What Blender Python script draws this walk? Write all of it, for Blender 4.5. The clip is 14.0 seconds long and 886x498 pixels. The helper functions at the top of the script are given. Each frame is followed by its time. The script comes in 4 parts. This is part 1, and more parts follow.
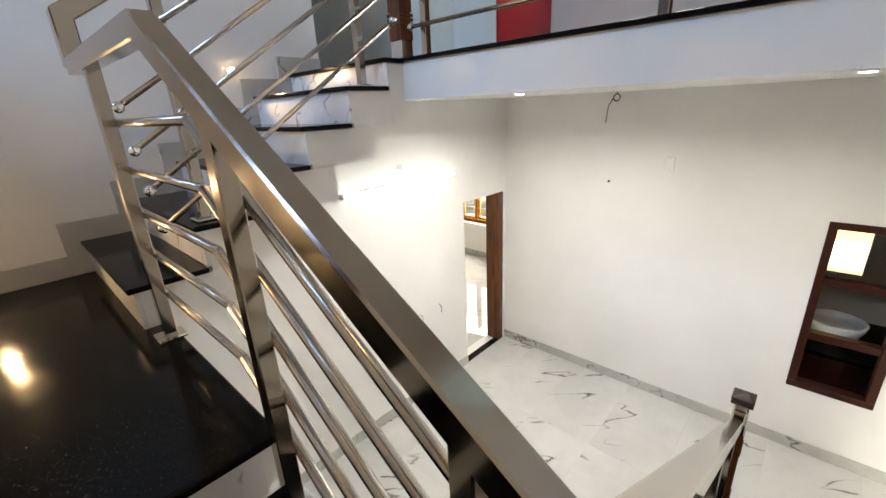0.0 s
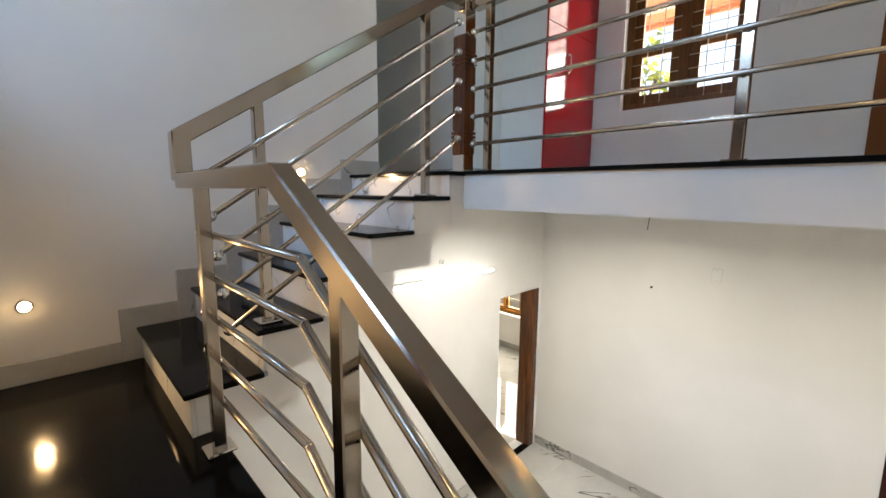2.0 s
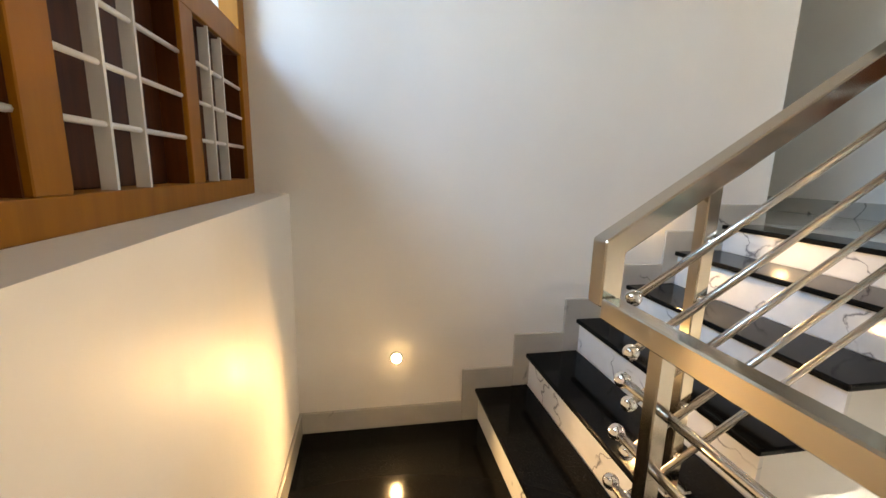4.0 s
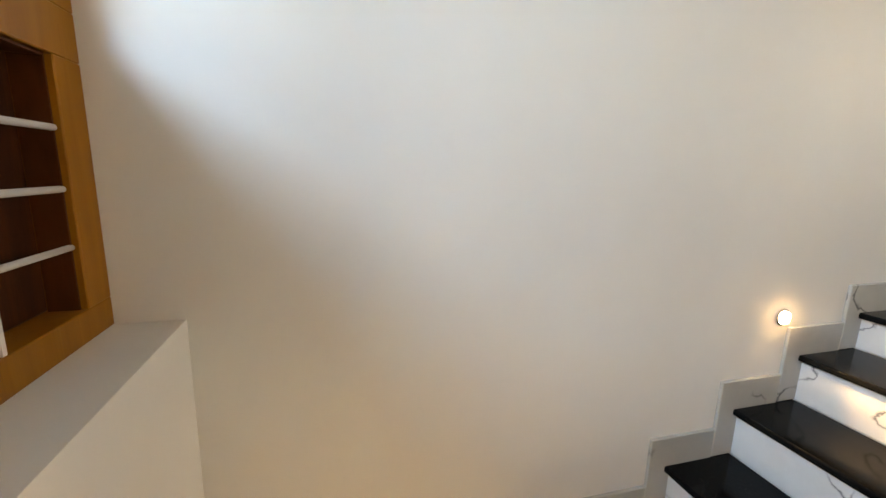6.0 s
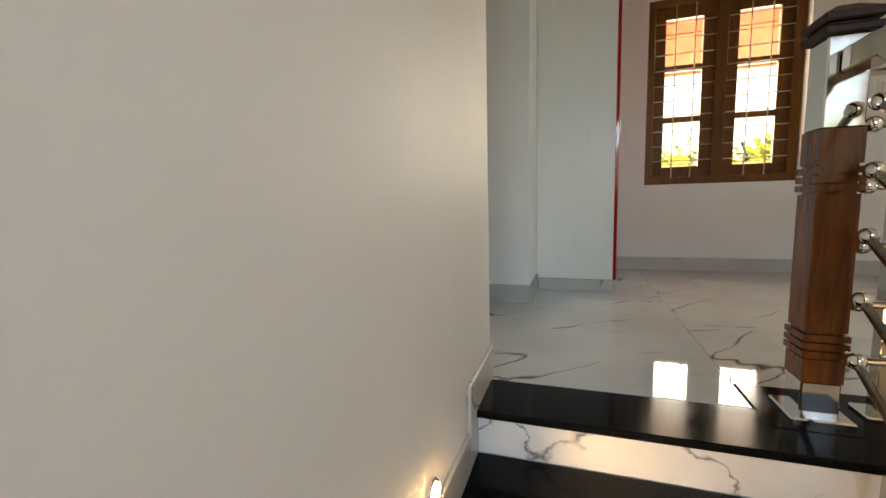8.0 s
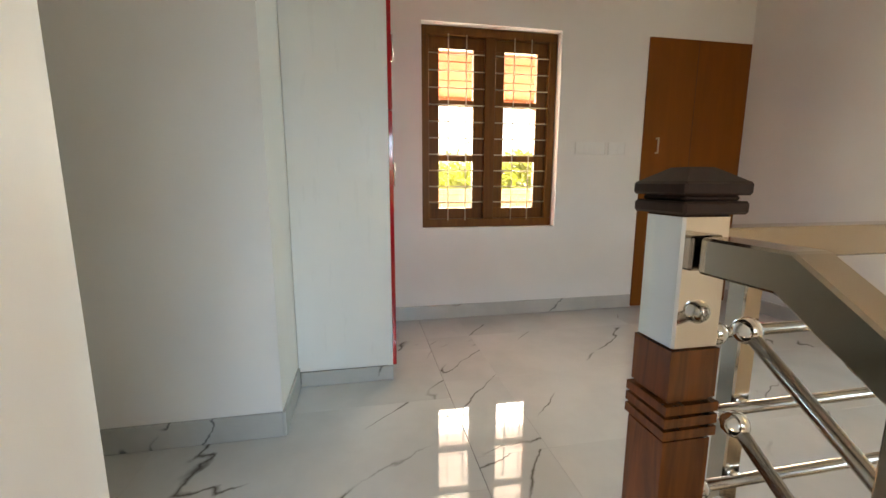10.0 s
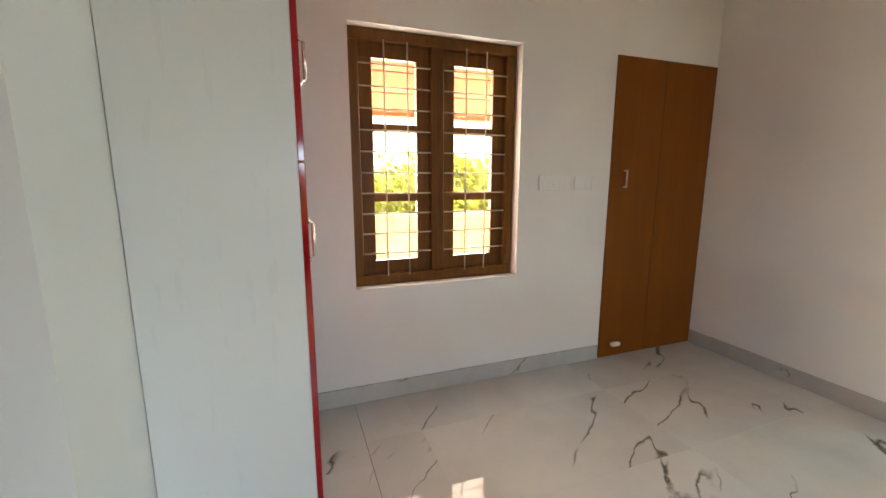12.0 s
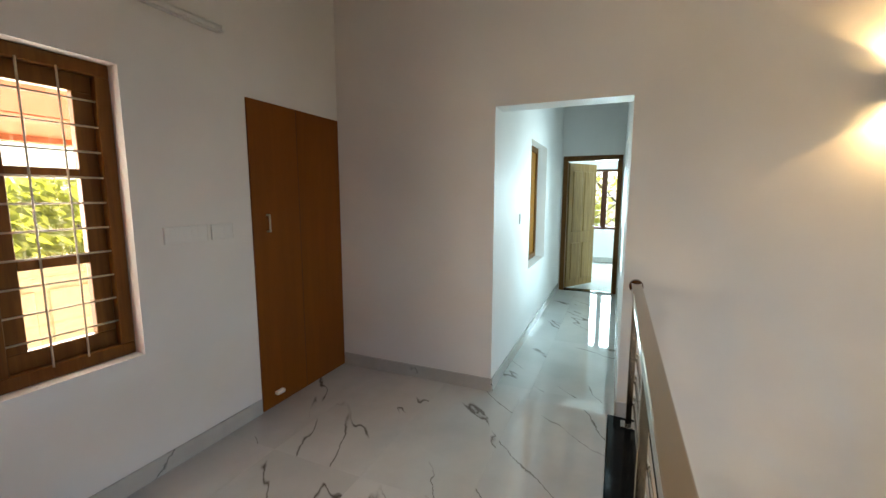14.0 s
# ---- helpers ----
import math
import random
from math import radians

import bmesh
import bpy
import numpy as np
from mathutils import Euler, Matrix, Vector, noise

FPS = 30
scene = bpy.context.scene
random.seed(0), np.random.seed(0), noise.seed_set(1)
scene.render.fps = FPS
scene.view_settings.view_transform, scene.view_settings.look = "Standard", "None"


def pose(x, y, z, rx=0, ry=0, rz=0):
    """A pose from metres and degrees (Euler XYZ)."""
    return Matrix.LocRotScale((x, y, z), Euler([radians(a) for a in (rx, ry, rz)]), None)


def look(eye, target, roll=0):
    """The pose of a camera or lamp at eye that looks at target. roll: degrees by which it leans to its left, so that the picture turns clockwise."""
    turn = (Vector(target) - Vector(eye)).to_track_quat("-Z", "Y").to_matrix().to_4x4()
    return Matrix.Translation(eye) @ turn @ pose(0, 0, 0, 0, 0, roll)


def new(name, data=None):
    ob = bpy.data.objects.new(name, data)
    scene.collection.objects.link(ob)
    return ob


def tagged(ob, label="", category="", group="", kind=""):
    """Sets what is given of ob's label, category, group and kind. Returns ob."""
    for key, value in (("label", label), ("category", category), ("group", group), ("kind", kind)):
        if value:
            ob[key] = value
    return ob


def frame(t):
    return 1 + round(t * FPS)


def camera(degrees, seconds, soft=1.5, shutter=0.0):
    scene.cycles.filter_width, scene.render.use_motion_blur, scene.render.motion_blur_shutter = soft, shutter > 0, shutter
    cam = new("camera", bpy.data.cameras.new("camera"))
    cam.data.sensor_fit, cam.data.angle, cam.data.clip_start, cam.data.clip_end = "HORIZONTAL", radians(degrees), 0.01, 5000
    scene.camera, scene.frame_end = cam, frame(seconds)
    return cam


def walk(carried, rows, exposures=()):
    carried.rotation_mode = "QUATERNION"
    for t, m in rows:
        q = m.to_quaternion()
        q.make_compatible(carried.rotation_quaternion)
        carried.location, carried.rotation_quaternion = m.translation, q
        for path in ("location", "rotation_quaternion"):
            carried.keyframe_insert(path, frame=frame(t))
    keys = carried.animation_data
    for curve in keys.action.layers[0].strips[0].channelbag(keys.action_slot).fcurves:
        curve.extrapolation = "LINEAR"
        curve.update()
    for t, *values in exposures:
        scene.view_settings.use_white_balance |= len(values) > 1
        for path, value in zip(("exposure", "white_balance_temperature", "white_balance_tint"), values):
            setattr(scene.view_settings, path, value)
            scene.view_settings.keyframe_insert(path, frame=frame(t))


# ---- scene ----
cam = camera(94.8, 14.0)
PATH = [
    (0, (0.500, -2.726, 0.733), (1.880, -1.435, 0.077), -2.65),
    (0.5, (0.499, -2.769, 0.736), (2.171, -1.861, 0.118), -2.90),
    (1, (0.490, -2.810, 0.787), (2.267, -2.019, 0.322), -2.32),
    (1.2, (0.487, -2.832, 0.832), (2.257, -1.994, 0.427), -1.85),
    (1.5, (0.467, -2.715, 0.858), (2.190, -1.749, 0.547), -0.88),
    (2, (0.417, -2.560, 0.876), (1.801, -1.143, 0.596), 0.47),
    (2.2, (0.4056, -2.4645, 0.9034), (1.5790, -0.8713, 0.6120), 0.75),
    (2.5, (0.385, -2.311, 0.954), (1.205, -0.514, 0.636), 0.98),
    (3, (0.302, -2.123, 1.003), (0.678, -0.194, 0.633), 1.09),
    (5.3, (0.151, -1.284, 1.465), (0.518, 0.643, 1.075), 1.70),
    (5.5, (0.161, -1.190, 1.455), (0.543, 0.737, 1.077), 1.68),
    (6, (0.179, -0.956, 1.445), (0.699, 0.938, 1.068), 1.42),
    (6.5, (0.219, -0.724, 1.450), (1.085, 1.058, 1.173), -1.24),
    (7, (0.334, -0.541, 1.497), (1.624, 0.962, 1.220), -1.95),
    (7.5, (0.591, -0.417, 1.574), (2.247, 0.673, 1.313), -2.27),
    (8, (0.902, -0.278, 1.586), (2.789, 0.343, 1.352), -1.47),
    (8.5, (1.098, -0.211, 1.675), (3.075, -0.027, 1.438), -0.14),
    (9, (1.277, -0.283, 1.728), (3.255, -0.409, 1.460), 0.14),
    (9.2, (1.351, -0.331, 1.787), (3.320, -0.547, 1.513), 0.31),
    (11.5, (2.134, -0.406, 2.229), (4.033, -0.924, 1.874), -0.20),
    (12, (2.301, -0.469, 2.295), (4.146, -1.160, 1.951), 0.07),
    (12.5, (2.412, -0.550, 2.408), (4.125, -1.530, 2.083), 0.44),
    (13, (2.424, -0.562, 2.426), (3.897, -1.882, 2.129), 0.27),
    (13.5, (2.390, -0.571, 2.441), (3.514, -2.202, 2.167), 0.15),
    (14, (2.371, -0.581, 2.476), (3.149, -2.405, 2.216), 0.08),
]
walk(cam, [(t, look(eye, target, roll)) for t, eye, target, roll in PATH],
     [(0.0, 1.88, 6650, 10), (1.0, 1.58, 6750, 10), (1.5, 1.52, 6800, 10), (2.0, 1.7, 6950, 10), (2.5, 1.9, 7150, 10), (3.0, 2.05, 7400, 10), (5.3, 2.25, 8700, 10), (6.0, 2.25, 8800, 10), (7.0, 1.8, 8900, 10), (7.6, 1.7, 9100, 10), (8.0, 1.75, 9100, 10),
      (9.0, 2.1, 8800, 10), (11.5, 2.3, 8400, 10), (12.5, 2.1, 8200, 10), (13.0, 1.9, 8000, 10), (14.0, 1.75, 7700, 10)])

# ---------------------------------------------------------------- world and light
RISE, GO = 0.17, 0.2555         # riser and going of the stairs
FLOOR1 = 0.985                  # upper floor; the stair landing is z = 0
FLOOR0 = -2.22                  # ground floor
LOWLAND = -4 * RISE             # quarter landing further down
CEIL = 4.10
X1 = 0.70                       # first nosing of the upper flight
XW = -0.133                     # window wall of the stair
YS = -3.449                     # wall on the far side of the stairwell
XF = 4.553                      # far wall, upper floor
XG = 4.553                      # far wall, ground floor
XB = 2.114                      # face of the balcony's edge beam

world = bpy.data.worlds.new("sky")
scene.world = world
world.use_nodes = True
wn = world.node_tree
sky = wn.nodes.new("ShaderNodeTexSky")
sky.sky_type = "NISHITA"
sky.sun_disc = False
sky.sun_elevation, sky.sun_rotation = radians(53), radians(141)
wn.links.new(sky.outputs[0], wn.nodes["Background"].inputs[0])
wn.nodes["Background"].inputs[1].default_value = 0.15

sun = new("sun", bpy.data.lights.new("sun", "SUN"))
sun.data.energy, sun.data.angle, sun.data.color = 5.0, radians(0.5), (1.0, 0.95, 0.87)
sun.matrix_world = look((0, 0, 20), (-7.0, 8.5, 5.0))


def area(name, eye, target, w, h, watts, color):
    data = bpy.data.lights.new(name, "AREA")
    data.shape, data.size, data.size_y, data.energy, data.color = "RECTANGLE", w, h, watts, color
    ob = new(name, data)
    ob.matrix_world = look(eye, target)
    return ob


def glow_lamp(name, place, watts, color, size=0.03):
    data = bpy.data.lights.new(name, "POINT")
    data.energy, data.color, data.shadow_soft_size = watts, color, size
    ob = new(name, data)
    ob.location = place
    return ob


DAY = (1.0, 0.98, 0.95)
WARM = (1.0, 0.66, 0.32)
area("daylight_balcony_opening", (6.28, -1.3, 2.64), (0, -1.3, 2.5), 4.6, 1.3, 120, DAY)
area("daylight_upper_window", (XF + 0.26, -1.31, 2.4), (0, -1.31, 1.6), 0.95, 1.3, 10, DAY)
area("daylight_stair_window", (XW - 1.25, -1.0, 2.75), (1.1, -0.45, 1.35), 1.7, 0.7, 31, (0.38, 0.62, 1.0))
area("daylight_bedroom", (2.55, -10.7, 2.4), (2.7, -4.0, 1.6), 1.1, 1.3, 150, (0.47, 0.79, 1.0))
# fill lamp added to brighten the passage, from an unseen west opening
area("fill_passage_west", (2.08, -5.1, 2.35), (3.2, -4.9, 2.0), 0.95, 1.2, 11, (0.45, 0.77, 1.0))
# unseen source, added to brighten the ground-floor hall
area("fill_hall_west", (XW - 0.28, -4.6, -0.65), (3, -4.6, -1.5), 1.2, 1.3, 42, (1.0, 0.93, 0.78))
area("daylight_back_room", (7.1, 2.3, -0.85), (5.0, 2.0, -1.6), 1.6, 1.2, 55, (1.0, 0.93, 0.78))
FOOT_W, SCONCE_W, DOWN_W = 0.03, 6.0, 12.0


def spot_lamp(name, eye, target, watts, color, degrees, blend):
    data = bpy.data.lights.new(name, "SPOT")
    data.energy, data.color, data.spot_size, data.spot_blend, data.shadow_soft_size = watts, color, radians(degrees), blend, 0.02
    ob = new(name, data)
    ob.matrix_world = look(eye, target)
    return ob


# ---------------------------------------------------------------- materials


def material(name, color, rough=0.5, metal=0.0, spec=0.5):
    m = bpy.data.materials.new(name)
    m.use_nodes = True
    b = m.node_tree.nodes["Principled BSDF"]
    b.inputs["Base Color"].default_value = (*color, 1)
    b.inputs["Roughness"].default_value = rough
    b.inputs["Metallic"].default_value = metal
    b.inputs["Specular IOR Level"].default_value = spec
    return m, m.node_tree, b


def nd(nt, kind, **values):
    n = nt.nodes.new(kind)
    for key, v in values.items():
        n.inputs[key.replace("_", " ")].default_value = v
    return n


def coords(nt, scale=(1, 1, 1), space="Object"):
    tc = nt.nodes.new("ShaderNodeTexCoord")
    mp = nt.nodes.new("ShaderNodeMapping")
    mp.inputs["Scale"].default_value = scale
    nt.links.new(tc.outputs[space], mp.inputs["Vector"])
    return mp.outputs["Vector"]


def ramp(nt, fac, stops):
    n = nt.nodes.new("ShaderNodeValToRGB")
    els = n.color_ramp.elements
    while len(els) < len(stops):
        els.new(0.5)
    for e, (p, c) in zip(els, stops):
        e.position, e.color = p, (*c, 1)
    nt.links.new(fac, n.inputs["Fac"])
    return n.outputs["Color"]


def bump(nt, bsdf, height, strength, distance=0.01):
    n = nd(nt, "ShaderNodeBump", Strength=strength, Distance=distance)
    nt.links.new(height, n.inputs["Height"])
    nt.links.new(n.outputs["Normal"], bsdf.inputs["Normal"])


def noise_tex(nt, vec, scale, detail=3.0, rough=0.5, distortion=0.0):
    n = nd(nt, "ShaderNodeTexNoise", Scale=scale, Detail=detail, Roughness=rough, Distortion=distortion)
    nt.links.new(vec, n.inputs["Vector"])
    return n.outputs["Fac"]


def mix_rgb(nt, fac, a, b, mode="MIX"):
    n = nt.nodes.new("ShaderNodeMix")
    n.data_type, n.blend_type = "RGBA", mode
    for sock, v in ((n.inputs["Factor"], fac), (n.inputs["A"], a), (n.inputs["B"], b)):
        if isinstance(v, (int, float)):
            sock.default_value = v
        elif isinstance(v, tuple):
            sock.default_value = (*v, 1)
        else:
            nt.links.new(v, sock)
    return n.outputs["Result"]


def paint(name, color, rough=0.48):
    m, nt, b = material(name, color, rough, spec=0.25)
    v = coords(nt)
    big = noise_tex(nt, v, 1.3, 4)
    dark = tuple(c * 0.93 for c in color)
    nt.links.new(ramp(nt, big, [(0.35, dark), (0.65, color)]), b.inputs["Base Color"])
    streak = noise_tex(nt, coords(nt, (7, 7, 1.2)), 3.0, 3)
    nt.links.new(ramp(nt, streak, [(0.3, (rough - 0.05,) * 3), (0.7, (rough + 0.1,) * 3)]), b.inputs["Roughness"])
    bump(nt, b, noise_tex(nt, v, 9, 5, 0.6), 0.10, 0.01)
    return m


def veined(name, base, vein, rough, scale, amount, shift=True, w=1.0):
    """Polished tile: pale ground, cloudy greys and a few thin wandering veins."""
    m, nt, b = material(name, base, rough)
    tc = nt.nodes.new("ShaderNodeTexCoord")
    vec = tc.outputs["Object"]
    if shift:
        oi = nt.nodes.new("ShaderNodeObjectInfo")
        mul = nt.nodes.new("ShaderNodeVectorMath")
        mul.operation = "SCALE"
        mul.inputs[0].default_value = (37.0, 91.0, 53.0)
        nt.links.new(oi.outputs["Random"], mul.inputs["Scale"])
        add = nt.nodes.new("ShaderNodeVectorMath")
        nt.links.new(vec, add.inputs[0])
        nt.links.new(mul.outputs[0], add.inputs[1])
        vec = add.outputs[0]
    warp = nd(nt, "ShaderNodeTexNoise", Scale=4.5 * scale, Detail=5.0, Roughness=0.62)
    nt.links.new(vec, warp.inputs["Vector"])
    wv = mix_rgb(nt, 0.07, vec, warp.outputs["Color"], "ADD")
    turn = nt.nodes.new("ShaderNodeMapping")
    turn.inputs["Rotation"].default_value = (0.15, 0.1, 0.85)
    nt.links.new(wv, turn.inputs["Vector"])
    mp = nt.nodes.new("ShaderNodeMapping")
    mp.inputs["Scale"].default_value = (0.42 * scale, 2.1 * scale, 1.5 * scale)
    nt.links.new(turn.outputs[0], mp.inputs["Vector"])
    n1 = noise_tex(nt, mp.outputs[0], 1.2, 2.8, 0.48, 0.1)
    line = ramp(nt, n1, [(0.5 - 0.0065 * w, (0, 0, 0)), (0.5 - 0.0022 * w, (0.5,) * 3), (0.5, (1, 1, 1)), (0.5 + 0.0014 * w, (0.8,) * 3), (0.5 + 0.0055 * w, (0, 0, 0))])
    gate = ramp(nt, noise_tex(nt, vec, 2.0 * scale, 2), [(amount, (0, 0, 0)), (amount + 0.07, (1, 1, 1))])
    fac = mix_rgb(nt, 1.0, line, gate, "MULTIPLY")
    cloud = ramp(nt, noise_tex(nt, wv, 1.6 * scale, 5, 0.6), [(0.38, tuple(c * 0.86 for c in base)), (0.62, base)])
    nt.links.new(mix_rgb(nt, fac, cloud, vein), b.inputs["Base Color"])
    return m


def wood(name, dark, light, rough, scale=1.0, axis=2, spec=0.2):
    m, nt, b = material(name, light, rough, spec=spec)
    s = [14 * scale, 14 * scale, 14 * scale]
    s[axis] = 1.1 * scale
    v = coords(nt, tuple(s))
    g = noise_tex(nt, v, 1.6, 6, 0.62, 0.8)
    nt.links.new(ramp(nt, g, [(0.3, dark), (0.7, light)]), b.inputs["Base Color"])
    bump(nt, b, g, 0.12, 0.003)
    return m


WALL = paint("white_wall_paint", (0.80, 0.785, 0.76))
CEILING = paint("ceiling_paint", (0.82, 0.82, 0.81), 0.7)
PLINTH = veined("grey_skirting_marble", (0.50, 0.49, 0.46), (0.10, 0.10, 0.10), 0.22, 1.7, 0.50, w=2.0)
TILE = veined("white_marble_tile", (0.57, 0.57, 0.55), (0.09, 0.075, 0.06), 0.035, 1.0, 0.49, w=1.3)
RISER = veined("white_riser_marble", (0.80, 0.80, 0.80), (0.17, 0.17, 0.19), 0.12, 1.9, 0.47, w=1.7)
GROUT, _, _ = material("grout", (0.66, 0.65, 0.62), 0.4)


def black_granite():
    m, nt, b = material("black_granite", (0.007, 0.007, 0.007), 0.10, spec=0.09)
    v = coords(nt)
    sp = noise_tex(nt, v, 160, 2)
    nt.links.new(ramp(nt, sp, [(0.62, (0.005, 0.005, 0.005)), (0.74, (0.022, 0.021, 0.019))]), b.inputs["Base Color"])
    nt.links.new(ramp(nt, noise_tex(nt, v, 5, 5, 0.6), [(0.3, (0.07,) * 3), (0.75, (0.17,) * 3)]), b.inputs["Roughness"])
    return m


GRANITE = black_granite()


def steel(name, color, rough):
    m, nt, b = material(name, color, rough, 1.0)
    v = coords(nt, (9, 9, 9))
    nt.links.new(ramp(nt, noise_tex(nt, v, 1.0, 4), [(0.3, (rough * 0.9,) * 3), (0.7, (rough * 1.12,) * 3)]), b.inputs["Roughness"])
    return m


SATIN = steel("satin_steel", (0.50, 0.44, 0.365), 0.125)
BARSTEEL = steel("brushed_bar_steel", (0.56, 0.52, 0.46), 0.24)
CHROME = steel("polished_steel", (0.75, 0.74, 0.72), 0.07)
TEAK = wood("polished_teak", (0.030, 0.008, 0.002), (0.165, 0.050, 0.010), 0.22, spec=0.5)
CAPWOOD = wood("dark_cap_wood", (0.016, 0.008, 0.005), (0.035, 0.017, 0.011), 0.4)
FRAMEWOOD = wood("varnished_window_wood", (0.095, 0.034, 0.006), (0.175, 0.068, 0.013), 0.4)
STAIRWOOD = wood("orange_window_wood", (0.25, 0.096, 0.008), (0.335, 0.132, 0.012), 0.45)
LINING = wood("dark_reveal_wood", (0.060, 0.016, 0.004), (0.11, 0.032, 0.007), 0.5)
SHUTTER = wood("dark_shutter_wood", (0.035, 0.009, 0.003), (0.085, 0.024, 0.006), 0.45)
DOORWOOD = wood("carved_door_wood", (0.21, 0.115, 0.035), (0.36, 0.215, 0.075), 0.4)
LAMINATE = wood("brown_laminate", (0.17, 0.050, 0.005), (0.215, 0.064, 0.006), 0.45, 0.5)
MAHOGANY = wood("dark_red_wood", (0.025, 0.007, 0.005), (0.05, 0.014, 0.009), 0.35)
RED, _, _ = material("red_gloss_laminate", (0.36, 0.008, 0.012), 0.08)
WHITELAM = paint("white_laminate", (0.78, 0.79, 0.77), 0.3)
PLASTIC, _, _ = material("white_plastic", (0.78, 0.78, 0.76), 0.35)
GRILLE, _, _ = material("painted_grille", (0.52, 0.45, 0.34), 0.4)
WHITEBAR, _, _ = material("white_enamel", (0.75, 0.74, 0.72), 0.35)
DARK, _, _ = material("dark_rubber", (0.02, 0.02, 0.022), 0.6)
PORCELAIN, _, _ = material("porcelain", (0.8, 0.8, 0.78), 0.1)


def glass_material():
    m = bpy.data.materials.new("window_glass")
    m.use_nodes = True
    nt = m.node_tree
    for n in list(nt.nodes):
        nt.nodes.remove(n)
    out = nt.nodes.new("ShaderNodeOutputMaterial")
    mix = nt.nodes.new("ShaderNodeMixShader")
    tr = nt.nodes.new("ShaderNodeBsdfTransparent")
    gl = nt.nodes.new("ShaderNodeBsdfGlossy")
    gl.inputs["Roughness"].default_value = 0.02
    mix.inputs[0].default_value = 0.06
    nt.links.new(tr.outputs[0], mix.inputs[1])
    nt.links.new(gl.outputs[0], mix.inputs[2])
    nt.links.new(mix.outputs[0], out.inputs["Surface"])
    return m


GLASS = glass_material()


def emitter(name, color, strength):
    m = bpy.data.materials.new(name)
    m.use_nodes = True
    b = m.node_tree.nodes["Principled BSDF"]
    b.inputs["Base Color"].default_value = (*color, 1)
    b.inputs["Emission Color"].default_value = (*color, 1)
    b.inputs["Emission Strength"].default_value = strength
    return m


BULB = emitter("warm_lamp_glass", (1.0, 0.72, 0.38), 30)
TUBE = emitter("tube_glass", (0.95, 0.99, 1.0), 1.8)
DOWN = emitter("downlight_glass", (1.0, 0.95, 0.85), 25)

# ---------------------------------------------------------------- builders


def box(bm, x0, x1, y0, y1, z0, z1, m=None):
    r = bmesh.ops.create_cube(bm, size=1)
    mat = Matrix.LocRotScale(((x0 + x1) / 2, (y0 + y1) / 2, (z0 + z1) / 2), None, (abs(x1 - x0), abs(y1 - y0), abs(z1 - z0)))
    bmesh.ops.transform(bm, matrix=(m @ mat) if m else mat, verts=r["verts"])
    return bm


def boxes(*dims):
    bm = bmesh.new()
    for d in dims:
        box(bm, *d)
    return bm


def soft(bm, width, segments=2):
    bmesh.ops.bevel(bm, geom=[e for e in bm.edges if e.calc_face_angle(0) > 0.5], offset=width, segments=segments, profile=0.5, affect="EDGES", clamp_overlap=True)
    return bm


def rod(bm, a, b, radius, sides=10):
    a, b = Vector(a), Vector(b)
    d = b - a
    m = Matrix.Translation((a + b) / 2) @ d.to_track_quat("Z", "Y").to_matrix().to_4x4()
    bmesh.ops.create_cone(bm, cap_ends=True, segments=sides, radius1=radius, radius2=radius, depth=d.length, matrix=m)
    return bm


def ball(bm, c, radius, seg=14):
    bmesh.ops.create_uvsphere(bm, u_segments=seg, v_segments=seg // 2 + 1, radius=radius, matrix=Matrix.Translation(c))
    return bm


def mesh_of(name, bm, mat, smooth=False):
    me = bpy.data.meshes.new(name)
    bm.to_mesh(me)
    bm.free()
    me.materials.append(mat)
    if smooth:
        for p in me.polygons:
            p.use_smooth = True
    return me


def part(name, bm, mat, parent=None, label="", smooth=False):
    ob = new(name, mesh_of(name, bm, mat, smooth))
    if parent:
        ob.parent = parent
    if label:
        ob["label"] = label
    return ob


def thing(name, label, category, group="", kind="", place=(0, 0, 0)):
    ob = new(name)
    ob.location = place
    ob.empty_display_size = 0.1
    return tagged(ob, label, category, group, kind)


def slab(name, bm, mat, label, category):
    return tagged(part(name, bm, mat), label, category, kind="structure")


def wall(name, axis, near, far, u0, u1, z0, z1, holes=(), label="plain white painted wall", mat=None):
    """An upright wall between two planes of an axis ('x' or 'y'), with holes (u0, u1, z0, z1) cut clean through it."""
    us = sorted({u0, u1, *(c for h in holes for c in h[:2] if u0 < c < u1)})
    zs = sorted({z0, z1, *(c for h in holes for c in h[2:] if z0 < c < z1)})

    def solid(i, j):
        if not (0 <= i < len(us) - 1 and 0 <= j < len(zs) - 1):
            return False
        u, z = (us[i] + us[i + 1]) / 2, (zs[j] + zs[j + 1]) / 2
        return not any(h[0] < u < h[1] and h[2] < z < h[3] for h in holes)

    bm = bmesh.new()

    def p(d, u, z):
        return bm.verts.new((d, u, z) if axis == "x" else (u, d, z))

    for i in range(len(us) - 1):
        for j in range(len(zs) - 1):
            if not solid(i, j):
                continue
            a, b, c, d = us[i], us[i + 1], zs[j], zs[j + 1]
            for depth in (near, far):
                bm.faces.new((p(depth, a, c), p(depth, b, c), p(depth, b, d), p(depth, a, d)))
            for di, dj, q in ((-1, 0, ((a, c), (a, d))), (1, 0, ((b, c), (b, d))), (0, -1, ((a, c), (b, c))), (0, 1, ((a, d), (b, d)))):
                if not solid(i + di, j + dj):
                    bm.faces.new((p(near, *q[0]), p(near, *q[1]), p(far, *q[1]), p(far, *q[0])))
    bmesh.ops.remove_doubles(bm, verts=bm.verts, dist=1e-5)
    bmesh.ops.recalc_face_normals(bm, faces=bm.faces)
    return slab(name, bm, mat or WALL, label, "wall")


